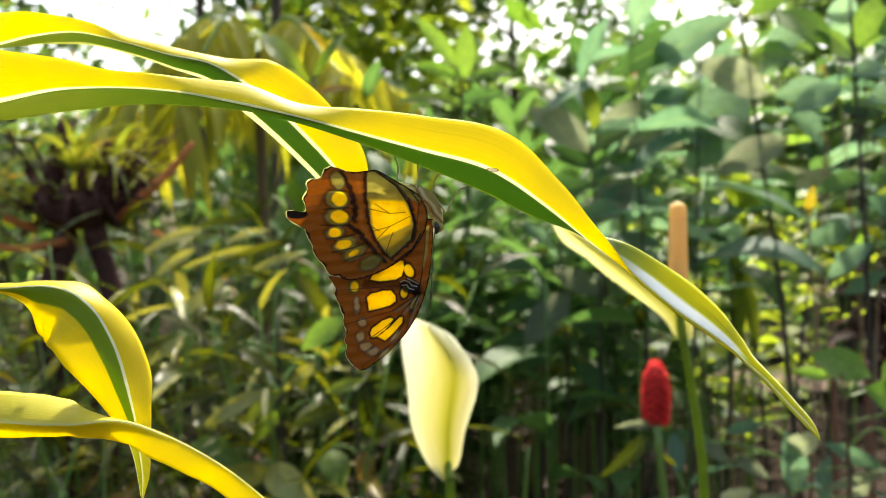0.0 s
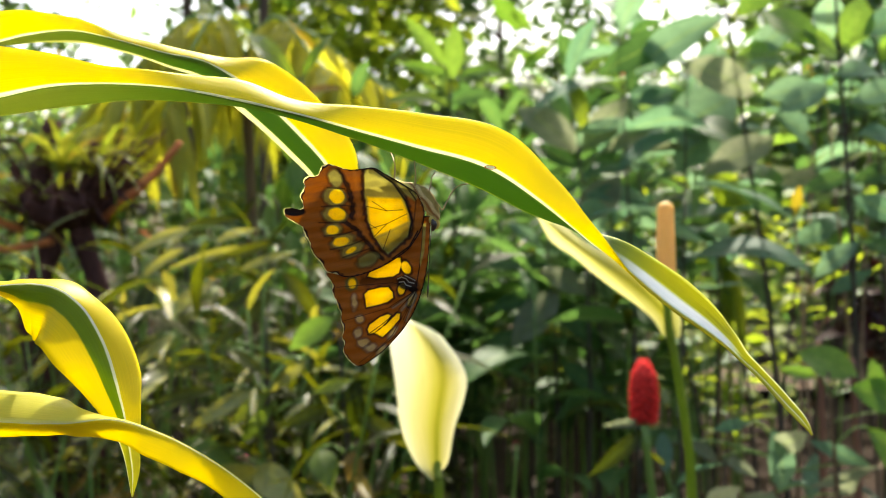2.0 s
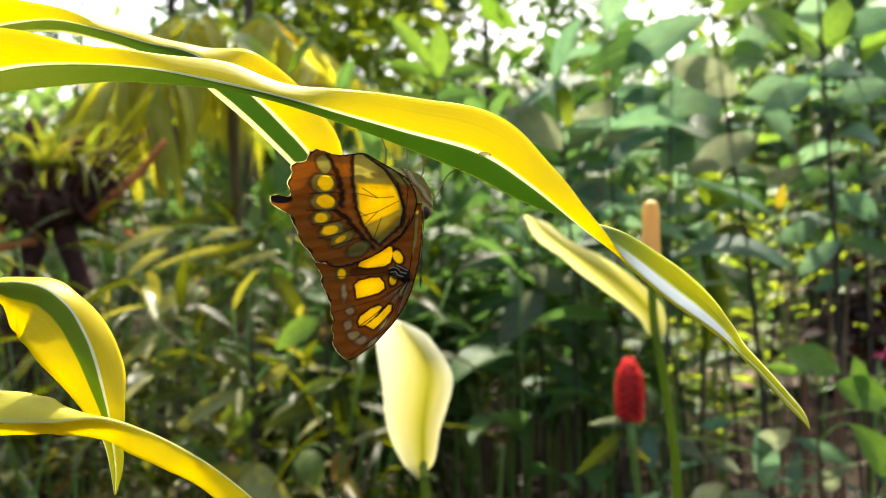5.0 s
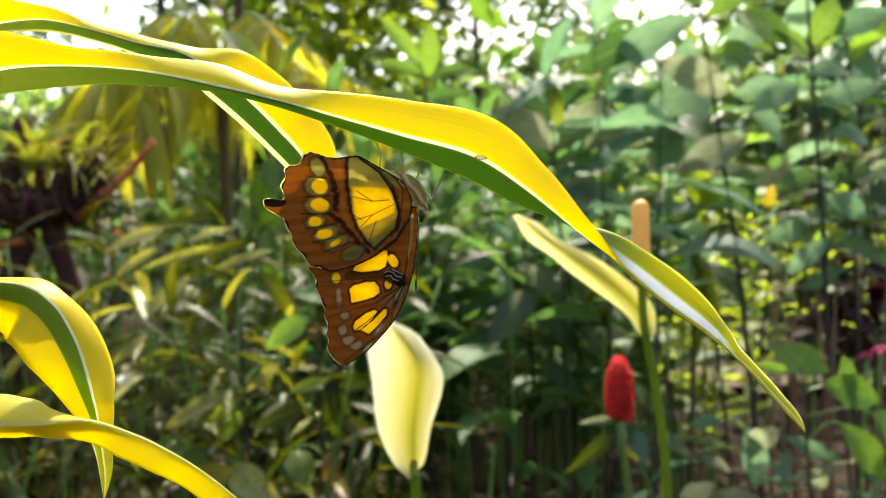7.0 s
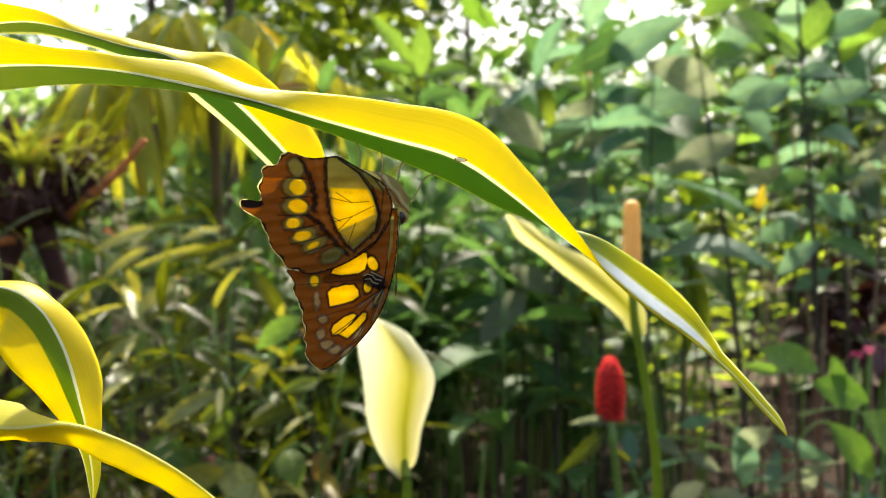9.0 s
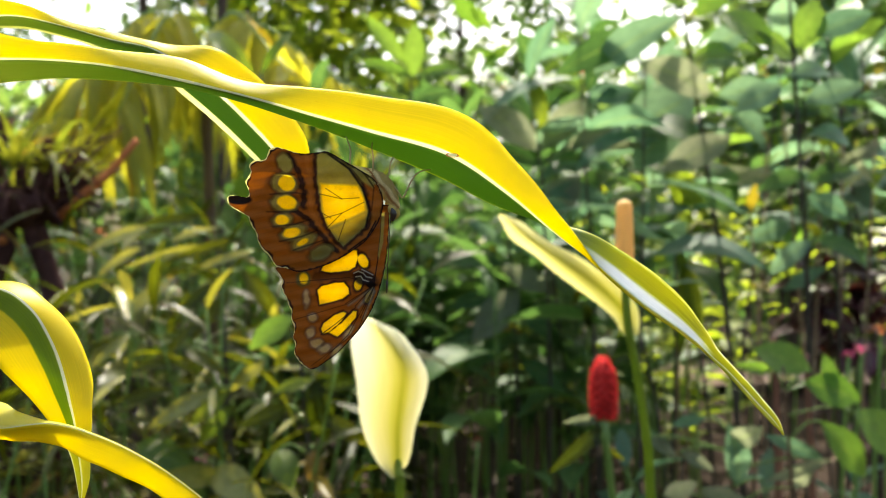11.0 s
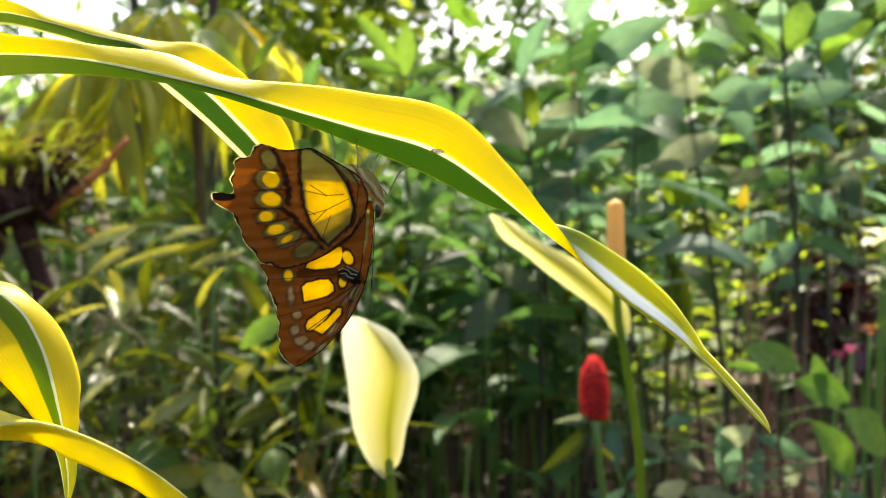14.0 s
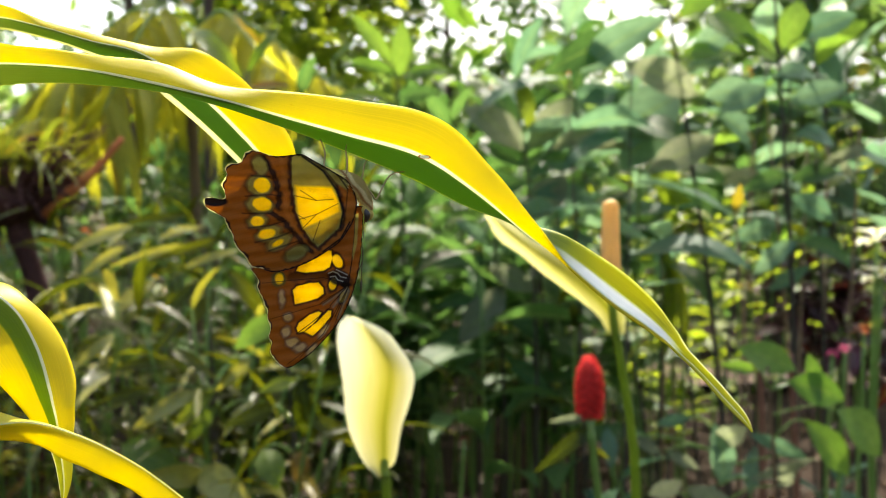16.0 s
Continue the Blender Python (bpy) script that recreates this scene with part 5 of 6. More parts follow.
for p, c, s, n, lab in (((-0.72564, 2.30000, 0.93435), M_ORANGE, 0.03, 6, "small orange flower among green leaves"), ((0.70492, 2.40000, 1.26739), M_ORANGE, 0.028, 5, "small orange flower among green leaves"),
                        ((0.73205, 3.40000, 1.53684), M_ORANGE, 0.05, 6, "small orange flower among green leaves"), ((0.80249, 2.60000, 0.77218), M_RED, 0.022, 6, "small red flower in the shade"),
                        ((0.89956, 2.60000, 0.65893), M_RED, 0.022, 6, "small red flower in the shade"), ((-0.39490, 1.90000, 0.46136), M_PINK, 0.016, 6, "small pink flower low in the bed"),
                        ((1.00734, 1.90000, 0.67418), M_PINK, 0.022, 8, "bright pink flower in the bed"), ((0.97897, 1.90000, 0.66472), M_PINK, 0.018, 7, "bright pink flower in the bed"), ((1.05109, 1.90000, 0.71437), M_ORANGE, 0.03, 8, "orange flower in the bed"),
                        ((1.02265, 1.80000, 0.91008), M_WHITE, 0.06, 6, "large white flower with soft petals"), ((1.03049, 1.80000, 0.83391), M_WHITE, 0.055, 6, "large white flower with soft petals"),
                        ((0.18793, 2.00000, 0.47187), M_RED, 0.012, 6, "small red flower in the shade")):
    blossom(p, c, s, n, lab)

# ---- maroon-leaved bush ----
F_MAROON = foliage_mat("foliage_maroon", (0.05, 0.010, 0.018), (0.12, 0.025, 0.04), 0.2, 0.35, 0.0, 16, 0.4, 1.0)
LEAVES["maroon"] = [blade_mesh("leaf", F_MAROON, length=0.16 + 0.02 * k, width=0.07, peak=0.5, fold=0.2, droop=0.4 + 0.2 * k, wave=0.04, seed=70 + k) for k in range(3)]
rng = random.Random(77)
for x, y, h in ((1.2456, 2.4, 0.93), (1.3142, 2.45, 0.93)):
    leafy_plant((x, y, 0), 5, "maroon", "maroon-leaved bush beside the bed", "maroon bushes", rng, h, 0.84, 12, 0.05, 0.8, M_TWIG, 0.1, "maroon_bush", (-20, 40))


# ---- woods around the garden ----
def far_woods():
    rng = random.Random(91)
    v, f, u = [], [], []
    bv, bf, bu = TUFT
    for k in range(24000):
        th = rng.uniform(0, 2 * math.pi)
        r = rng.uniform(13.5, 17.5)
        x, y = r * math.cos(th), 1 + r * math.sin(th)
        ahead = y > 6
        tall = (3.4 + 0.9 * noise.noise((x * 0.35, y * 0.35, 0)) + 0.6 * noise.noise((x * 1.1, y * 1.1, 3))) if ahead else (2.8 + 0.9 * noise.noise((x * 0.3, y * 0.3, 0)))
        z = tall * rng.random() ** 0.8
        m = Matrix.Translation((x, y, z)) @ pose(0, 0, 0, rng.uniform(-60, 60), rng.uniform(-60, 60), rng.uniform(0, 360))
        sc = rng.uniform(0.35, 0.8)
        o = len(v)
        v += [m @ (Vector(p) * sc) for p in bv]
        f += [tuple(a + o for a in q) for q in bf]
        u += bu
    tagged(new("far_woods", mesh_of("far_woods", v, f, [F_FAR], u)), "dense green woods that close the garden all round", "woods", kind="stuff")


far_woods()


# ---- plants whose large leaves stand out one by one ----
def specimen(label, group, foot, top, leaves, rng, name="leafy_shrub", stem=None, thick=0.006):
    """One stem from foot to top; each leaf runs from a to b and hangs on the stem by its own stalk."""
    ob = thing(name, (foot[0], foot[1], 0), label, "plant", group)
    o = Vector((foot[0], foot[1], 0))
    p = smooth_path([(0, 0, -0.06), (Vector(top) - o) * 0.5 + Vector((0.02, 0.01, 0)), Vector(top) - o], 16)
    part("stem", mesh_of("stem", *tube(p, [thick * (1.1 - 0.7 * i / 15) for i in range(16)], 7)[:2], [stem or M_TWIG]), ob)
    for a, b, w, kind in leaves:
        a, b = Vector(a) - o, Vector(b) - o
        b.y += rng.uniform(-0.05, 0.03)
        x = (b - a)
        ln = x.length
        x.normalize()
        z = Vector((rng.uniform(-0.25, 0.25), -1, rng.uniform(0.1, 0.7)))
        z = (z - x * z.dot(x)).normalized()
        y = z.cross(x)
        me = rng.choice(LEAVES[kind])
        size = max(v.co.x for v in me.vertices), 2 * max(v.co.y for v in me.vertices)
        m = Matrix.Identity(4)
        for k, (col, sc) in enumerate(((x, ln / size[0]), (y, ln * w / size[1]), (z, ln / size[0]))):
            m.col[k] = (*(col * sc), 0)
        m.col[3] = (*a, 1)
        part("leaf", me, ob, m)
        near = min((Vector(q) for q in p), key=lambda q: (q - a).length + (0.05 if q.z > a.z else 0))
        q = smooth_path([near, near.lerp(a, 0.6) + Vector((0, 0, 0.012)), a], 6)
        part("stalk", mesh_of("stalk", *tube(q, 0.0022, 5)[:2], [M_STEM]), ob)
    return ob


rng = random.Random(64)
SHRUB, BED = "shrubs with large leaves", "bed plants with large leaves"
specimen("shrub with pale grey-green upright leaves", SHRUB, (0.3950, 2.3), (0.37355, 2.30000, 1.19484), [
    ((0.37355, 2.30000, 1.14188), (0.24045, 2.30000, 1.27355), .48, "pale"), ((0.38071, 2.30000, 1.14760), (0.48090, 2.30000, 1.27355), .45, "pale"), ((0.38357, 2.30000, 0.95868), (0.45644, 2.25000, 1.08622), .6, "pale"),
    ((0.39502, 2.30000, 1.11325), (0.60765, 2.25000, 1.24863), .16, "pale"), ((0.38071, 2.30000, 1.10180), (0.25737, 2.35000, 1.17931), .3, "dark"), ((0.38071, 2.30000, 1.05887), (0.20896, 2.30000, 1.05887), .4, "dark"),
    ((0.38787, 2.30000, 1.03024), (0.53815, 2.30000, 1.05887), .35, "broad"), ((0.38787, 2.30000, 1.18768), (0.36640, 2.30000, 1.33080), .3, "light"), ((0.50952, 2.30000, 1.15619), (0.62446, 2.25000, 1.15902), .25, "pale"), ((0.33752, 2.40000, 0.78948), (0.20610, 2.30000, 0.66528), .42, "pale")], rng)
specimen("tall dark-stemmed shrub with broad blue-green leaves", SHRUB, (0.8981, 2.2), (0.70641, 2.20000, 1.55849), [
    ((0.78581, 2.20000, 1.27374), (0.63015, 2.15000, 1.34552), .5, "pale"), ((0.83647, 2.20000, 1.16833), (0.65691, 2.15000, 1.09935), .4, "pale"), ((0.59540, 2.30000, 1.18052), (0.79577, 2.30000, 1.31649), .6, "broad"),
    ((0.61686, 2.30000, 1.09465), (0.75283, 2.30000, 1.25924), .5, "broad"), ((0.70641, 2.20000, 1.46266), (0.50106, 2.20000, 1.37778), .42, "broad"), ((0.63833, 2.30000, 1.44530), (0.42365, 2.30000, 1.36229), .4, "dark"),
    ((0.76801, 2.20000, 1.36683), (0.87069, 2.20000, 1.44897), .5, "broad"), ((0.76117, 2.20000, 1.14779), (0.64546, 2.25000, 1.26543), .5, "dark"), ((0.83647, 2.20000, 1.22309), (0.97337, 2.20000, 1.17517), .55, "broad"),
    ((0.80224, 2.20000, 1.27100), (0.93914, 2.20000, 1.29838), .5, "broad"), ((0.89807, 2.20000, 1.38052), (0.75056, 2.15000, 1.39101), .42, "fresh"), ((0.85016, 2.20000, 1.05196), (0.98021, 2.20000, 1.09303), .4, "pale"),
    ((0.85700, 2.20000, 0.98351), (0.74748, 2.20000, 1.05196), .5, "dark"), ((0.87069, 2.20000, 0.91506), (0.98021, 2.20000, 0.95613), .45, "broad"), ((0.74748, 2.20000, 1.46266), (0.84331, 2.20000, 1.57218), .5, "fresh")], rng, thick=0.008)
specimen("tall shrub with fresh green rounded leaves", SHRUB, (0.9533, 2.0), (0.89110, 2.00000, 1.52352), [
    ((0.85376, 2.00000, 1.34680), (0.76042, 2.00000, 1.44885), .62, "fresh"), ((0.92844, 2.00000, 1.33933), (0.95084, 2.00000, 1.45881), .62, "fresh"), ((0.81643, 2.00000, 1.38040), (0.92844, 2.00000, 1.33062), .5, "fresh"),
    ((0.89110, 2.00000, 1.28083), (0.99067, 2.00000, 1.31817), .5, "broad"), ((0.87866, 2.00000, 1.26217), (0.76042, 2.00000, 1.20616), .45, "broad"), ((0.92844, 2.00000, 1.22483), (1.04045, 2.00000, 1.26217), .5, "broad"),
    ((0.93466, 2.00000, 1.01325), (1.03423, 2.00000, 0.96970), .5, "broad"), ((0.92844, 2.00000, 1.06304), (0.82887, 2.00000, 1.03815), .45, "dark"), ((0.94088, 2.00000, 1.15016), (1.06534, 2.00000, 1.16260), .5, "broad"),
    ((0.94711, 2.00000, 1.37418), (1.06534, 2.00000, 1.42396), .5, "broad"), ((0.94711, 2.00000, 0.91369), (0.85376, 2.00000, 0.86391), .4, "broad"), ((0.95084, 2.00000, 0.91369), (1.06534, 2.00000, 0.88880), .4, "dark")], rng, thick=0.007)
specimen("low plant with broad fresh green leaves", BED, (0.7129, 1.6), (0.70292, 1.60000, 0.68195), [
    ((0.75470, 1.60000, 0.67399), (0.66509, 1.60000, 0.71979), .6, "fresh"), ((0.73976, 1.60000, 0.65408), (0.83236, 1.60000, 0.63416), .6, "fresh"), ((0.68301, 1.60000, 0.67399), (0.60834, 1.60000, 0.69191), .25, "fresh"),
    ((0.83136, 1.60000, 0.60031), (0.92794, 1.60000, 0.53460), .7, "fresh"), ((0.77262, 1.60000, 0.58239), (0.85227, 1.60000, 0.49278), .5, "fresh"), ((0.79253, 1.60000, 0.64213), (0.78258, 1.60000, 0.70187), .5, "fresh")], rng, "bed_plant", M_CANE)
specimen("low plant with arching grey-green leaves", BED, (0.6305, 1.7), (0.64107, 1.70000, 0.54138), [
    ((0.48239, 1.70000, 0.53609), (0.53494, 1.65000, 0.50881), .4, "pale"), ((0.54586, 1.70000, 0.50753), (0.60373, 1.65000, 0.48211), .38, "pale"), ((0.63578, 1.70000, 0.52022), (0.67869, 1.65000, 0.56220), .5, "pale"),
    ((0.70983, 1.70000, 0.44829), (0.82243, 1.65000, 0.49854), .18, "pale"), ((0.65694, 1.70000, 0.44617), (0.64480, 1.65000, 0.53139), .5, "broad"), ((0.82620, 1.70000, 0.48849), (0.73628, 1.70000, 0.53080), .3, "broad"),
    ((0.59876, 1.70000, 0.57312), (0.53528, 1.70000, 0.55725), .35, "broad"), ((0.58818, 1.70000, 0.43559), (0.64275, 1.65000, 0.42358), .4, "pale"), ((0.51413, 1.70000, 0.42502), (0.56061, 1.65000, 0.45952), .5, "pale"), ((0.75744, 1.70000, 0.43559), (0.79676, 1.65000, 0.46979), .5, "pale")], rng, "bed_plant", M_CANE)
specimen("bushy plant with narrow pale and yellowing leaves", BED, (-0.3405, 1.8), (-0.32931, 1.80000, 0.76671), [
    ((-0.24866, 1.80000, 0.67934), (-0.31145, 1.75000, 0.62666), .28, "glint"), ((-0.35171, 1.80000, 0.62110), (-0.44866, 1.75000, 0.57439), .25, "glint"), ((-0.31811, 1.80000, 0.62110), (-0.39095, 1.75000, 0.56568), .32, "yellow"),
    ((-0.31251, 1.80000, 0.59309), (-0.37679, 1.75000, 0.51777), .3, "light"), ((-0.40212, 1.80000, 0.70174), (-0.32016, 1.75000, 0.67240), .22, "lance"), ((-0.25090, 1.80000, 0.59645), (-0.29294, 1.75000, 0.55261), .25, "glint"),
    ((-0.49732, 1.80000, 0.51469), (-0.41599, 1.75000, 0.50905), .6, "light"), ((-0.43012, 1.80000, 0.62110), (-0.51618, 1.75000, 0.61795), .25, "lance"), ((-0.34051, 1.80000, 0.45308), (-0.41817, 1.75000, 0.47638), .4, "glint"), ((-0.35171, 1.80000, 0.46428), (-0.26571, 1.75000, 0.44371), .5, "glint")], rng, "bed_plant")
specimen("bushy plant with broad soft green leaves", BED, (-0.1735, 1.7), (-0.17349, 1.70000, 0.76353), [
    ((-0.18195, 1.70000, 0.77411), (-0.25874, 1.65000, 0.72237), .44, "fresh"), ((-0.15022, 1.70000, 0.65140), (-0.21357, 1.65000, 0.64434), .36, "yellow"), ((-0.14704, 1.70000, 0.65563), (-0.11910, 1.65000, 0.54166), .42, "lance"),
    ((-0.14175, 1.70000, 0.63659), (-0.06241, 1.70000, 0.64717), .3, "lance"), ((-0.21052, 1.70000, 0.52551), (-0.18687, 1.65000, 0.48519), .7, "light"), ((-0.14704, 1.70000, 0.52234), (-0.13964, 1.65000, 0.46773), .5, "lance"),
    ((-0.13118, 1.70000, 0.58370), (-0.04655, 1.70000, 0.55196), .3, "lance"), ((-0.19465, 1.70000, 0.60485), (-0.24540, 1.65000, 0.59300), .3, "lance")], rng, "bed_plant")
specimen("plant with narrow glinting leaves", BED, (-0.5671, 2.1), (-0.56714, 2.10000, 0.91437), [
    ((-0.50442, 2.10000, 0.82290), (-0.59701, 2.05000, 0.75457), .26, "glint"), ((-0.56714, 2.10000, 0.90131), (-0.67169, 2.10000, 0.83597), .2, "glint"), ((-0.58021, 2.10000, 0.94051), (-0.44953, 2.10000, 0.97971), .22, "lance"),
    ((-0.50180, 2.10000, 0.91437), (-0.39726, 2.10000, 0.95358), .2, "glint"), ((-0.63248, 2.10000, 0.70529), (-0.68121, 2.05000, 0.64614), .3, "glint"), ((-0.64555, 2.10000, 0.82290), (-0.65569, 2.05000, 0.73544), .35, "lance"), ((-0.44953, 2.10000, 0.86210), (-0.34499, 2.10000, 0.90131), .25, "lance")], rng, "bed_plant")
specimen("young plant with a long olive leaf beside the red cone", BED, (0.3507, 1.47), (0.34433, 1.46000, 0.61472), [
    ((0.33979, 1.46000, 0.60564), (0.26450, 1.43000, 0.55918), .24, "lance"), ((0.34161, 1.46000, 0.61745), (0.28693, 1.45000, 0.62841), .2, "pale"), ((0.34615, 1.46000, 0.57384), (0.37621, 1.44000, 0.55246), .2, "lance")], rng, "bed_plant", M_STEM, 0.004)
specimen("tall leafy shrub with dark and yellowing leaves", SHRUB, (0.7638, 2.5), (0.78718, 2.50000, 1.18158), [
    ((0.83385, 2.50000, 0.92489), (0.65252, 2.45000, 0.97470), .3, "dark"), ((0.80274, 2.50000, 1.00734), (0.63423, 2.45000, 0.92439), .32, "dark"), ((0.86497, 2.50000, 1.08513), (1.01537, 2.45000, 1.11801), .3, "pale"),
    ((0.88052, 2.50000, 1.13491), (0.93914, 2.45000, 1.04636), .6, "dark"), ((0.84941, 2.50000, 0.89378), (0.97726, 2.45000, 0.88323), .4, "yellow"), ((0.85719, 2.50000, 0.59042), (0.82022, 2.45000, 0.92439), .13, "yellow"),
    ((0.80274, 2.50000, 0.59042), (0.80498, 2.45000, 0.85579), .13, "yellow"), ((0.83074, 2.50000, 1.00734), (0.76381, 2.45000, 1.13021), .5, "yellow"), ((0.78718, 2.50000, 1.10380), (0.85529, 2.45000, 1.00520), .4, "yellow"),
    ((0.74051, 2.50000, 0.83933), (0.60373, 2.45000, 0.90152), .35, "dark"), ((0.56938, 2.50000, 0.98712), (0.65709, 2.45000, 1.05398), .2, "pale"), ((0.61605, 2.50000, 1.11935), (0.47414, 2.45000, 1.04636), .3, "dark")], rng)
specimen("leafy shrub with dark green and bluish leaves", SHRUB, (0.3226, 2.4), (0.30765, 2.40000, 0.93136), [
    ((0.28525, 2.40000, 0.84175), (0.40361, 2.35000, 0.80202), .45, "pale"), ((0.32259, 2.40000, 0.85669), (0.16963, 2.35000, 0.88684), .3, "dark"), ((0.30019, 2.40000, 0.78202), (0.15501, 2.35000, 0.75523), .3, "dark"),
    ((0.33006, 2.40000, 0.72228), (0.44748, 2.35000, 0.66749), .35, "dark"), ((0.29272, 2.40000, 0.90149), (0.21350, 2.35000, 0.97458), .35, "broad"), ((0.32259, 2.40000, 0.66254), (0.18426, 2.35000, 0.59437), .3, "dark"),
    ((0.33752, 2.40000, 0.60280), (0.44017, 2.35000, 0.53587), .35, "dark"), ((0.26285, 2.40000, 0.67747), (0.14039, 2.35000, 0.66749), .3, "dark")], rng)
specimen("leafy shrub with dark drooping leaves", SHRUB, (1.0533, 2.1), (1.04020, 2.10000, 1.16266), [
    ((0.98009, 2.10000, 1.05551), (1.10554, 2.10000, 1.09732), .4, "dark"), ((0.99446, 2.10000, 0.98233), (1.11207, 2.10000, 0.96665), .3, "dark"), ((1.01406, 2.10000, 0.90131), (1.09900, 2.10000, 0.95358), .3, "broad"),
    ((1.05327, 2.10000, 1.08426), (1.18395, 2.10000, 1.14960), .2, "pale"), ((1.06633, 2.10000, 1.12346), (1.17088, 2.10000, 1.04505), .2, "pale"), ((1.02713, 2.10000, 0.84904), (0.93566, 2.10000, 0.79676), .35, "broad")], rng)
specimen("undergrowth plant with long narrow arching leaves", BED, (-0.3908, 2.0), (-0.37834, 2.00000, 0.91991), [
    ((-0.29745, 2.00000, 0.89129), (-0.43563, 1.95000, 0.85874), .13, "glint"), ((-0.40946, 2.00000, 0.90373), (-0.55697, 1.95000, 0.86481), .13, "glint"), ((-0.52769, 2.00000, 0.94480), (-0.62978, 1.95000, 0.90121), .2, "glint"), ((-0.32234, 2.00000, 0.91991), (-0.47203, 1.95000, 0.87694), .12, "lance"),
    ((-0.37834, 2.00000, 0.82657), (-0.46596, 1.95000, 0.75560), .2, "lance"), ((-0.35345, 2.00000, 0.80168), (-0.42956, 1.95000, 0.70706), .22, "lance"), ((-0.32856, 2.00000, 0.85146), (-0.23541, 1.95000, 0.75560), .25, "lance"), ((-0.39079, 2.00000, 0.75190), (-0.46596, 1.95000, 0.70706), .2, "lance"),
    ((-0.56503, 2.00000, 0.71456), (-0.62371, 1.95000, 0.65853), .2, "glint"), ((-0.42813, 2.00000, 0.65233), (-0.55090, 1.95000, 0.65853), .2, "lance"), ((-0.50280, 2.00000, 0.68967), (-0.53877, 1.95000, 0.63426), .25, "yellow")], rng, "bed_plant")
specimen("fresh green ginger with upright broad leaves", SHRUB, (0.0502, 2.6), (0.05501, 2.60000, 1.37082), [
    ((0.03883, 2.60000, 1.42259), (-0.06665, 2.55000, 1.55218), .32, "fresh"), ((0.06148, 2.60000, 1.37890), (0.06665, 2.55000, 1.53948), .36, "fresh"), ((0.05016, 2.60000, 1.39508), (-0.07775, 2.55000, 1.43317), .3, "fresh"), ((0.06633, 2.60000, 1.38699), (0.19200, 2.55000, 1.42206), .3, "fresh"),
    ((0.05501, 2.60000, 1.32228), (0.16820, 2.55000, 1.33796), .3, "dark"), ((0.05501, 2.60000, 1.30610), (-0.10156, 2.55000, 1.36176), .25, "light")], rng)
specimen("slender plant with a long olive green leaf", SHRUB, (-0.3485, 2.5), (-0.35470, 2.50000, 1.36826), [
    ((-0.36714, 2.50000, 1.35271), (-0.51649, 2.50000, 1.53317), .24, "light"), ((-0.35470, 2.50000, 1.36826), (-0.28625, 2.50000, 1.49272), .2, "light"), ((-0.35470, 2.50000, 1.32159), (-0.44182, 2.50000, 1.29048), .3, "lance"), ((-0.35470, 2.50000, 1.32937), (-0.24269, 2.50000, 1.35271), .25, "lance")], rng)
specimen("tall shrub with soft green leaves against the sky", SHRUB, (0.6029, 2.8), (0.61157, 2.80000, 1.40703), [
    ((0.45476, 2.80000, 1.25370), (0.35022, 2.80000, 1.40703), .42, "dark"), ((0.46347, 2.80000, 1.25022), (0.55930, 2.80000, 1.43317), .36, "dark"), ((0.62029, 2.80000, 1.25022), (0.50703, 2.80000, 1.35476), .4, "broad"), ((0.65513, 2.80000, 1.21189), (0.83286, 2.80000, 1.33385), .4, "dark"),
    ((0.68998, 2.80000, 1.29378), (0.88164, 2.80000, 1.42097), .4, "dark"), ((0.62900, 2.80000, 1.34605), (0.78581, 2.80000, 1.40355), .4, "broad"), ((0.60286, 2.80000, 1.37218), (0.48090, 2.80000, 1.44188), .4, "fresh"), ((0.61157, 2.80000, 1.38090), (0.63771, 2.80000, 1.50286), .4, "dark"),
    ((0.58544, 2.80000, 1.31991), (0.39378, 2.80000, 1.31120), .35, "dark"), ((0.63771, 2.80000, 1.27635), (0.75096, 2.80000, 1.25022), .4, "broad")], rng)


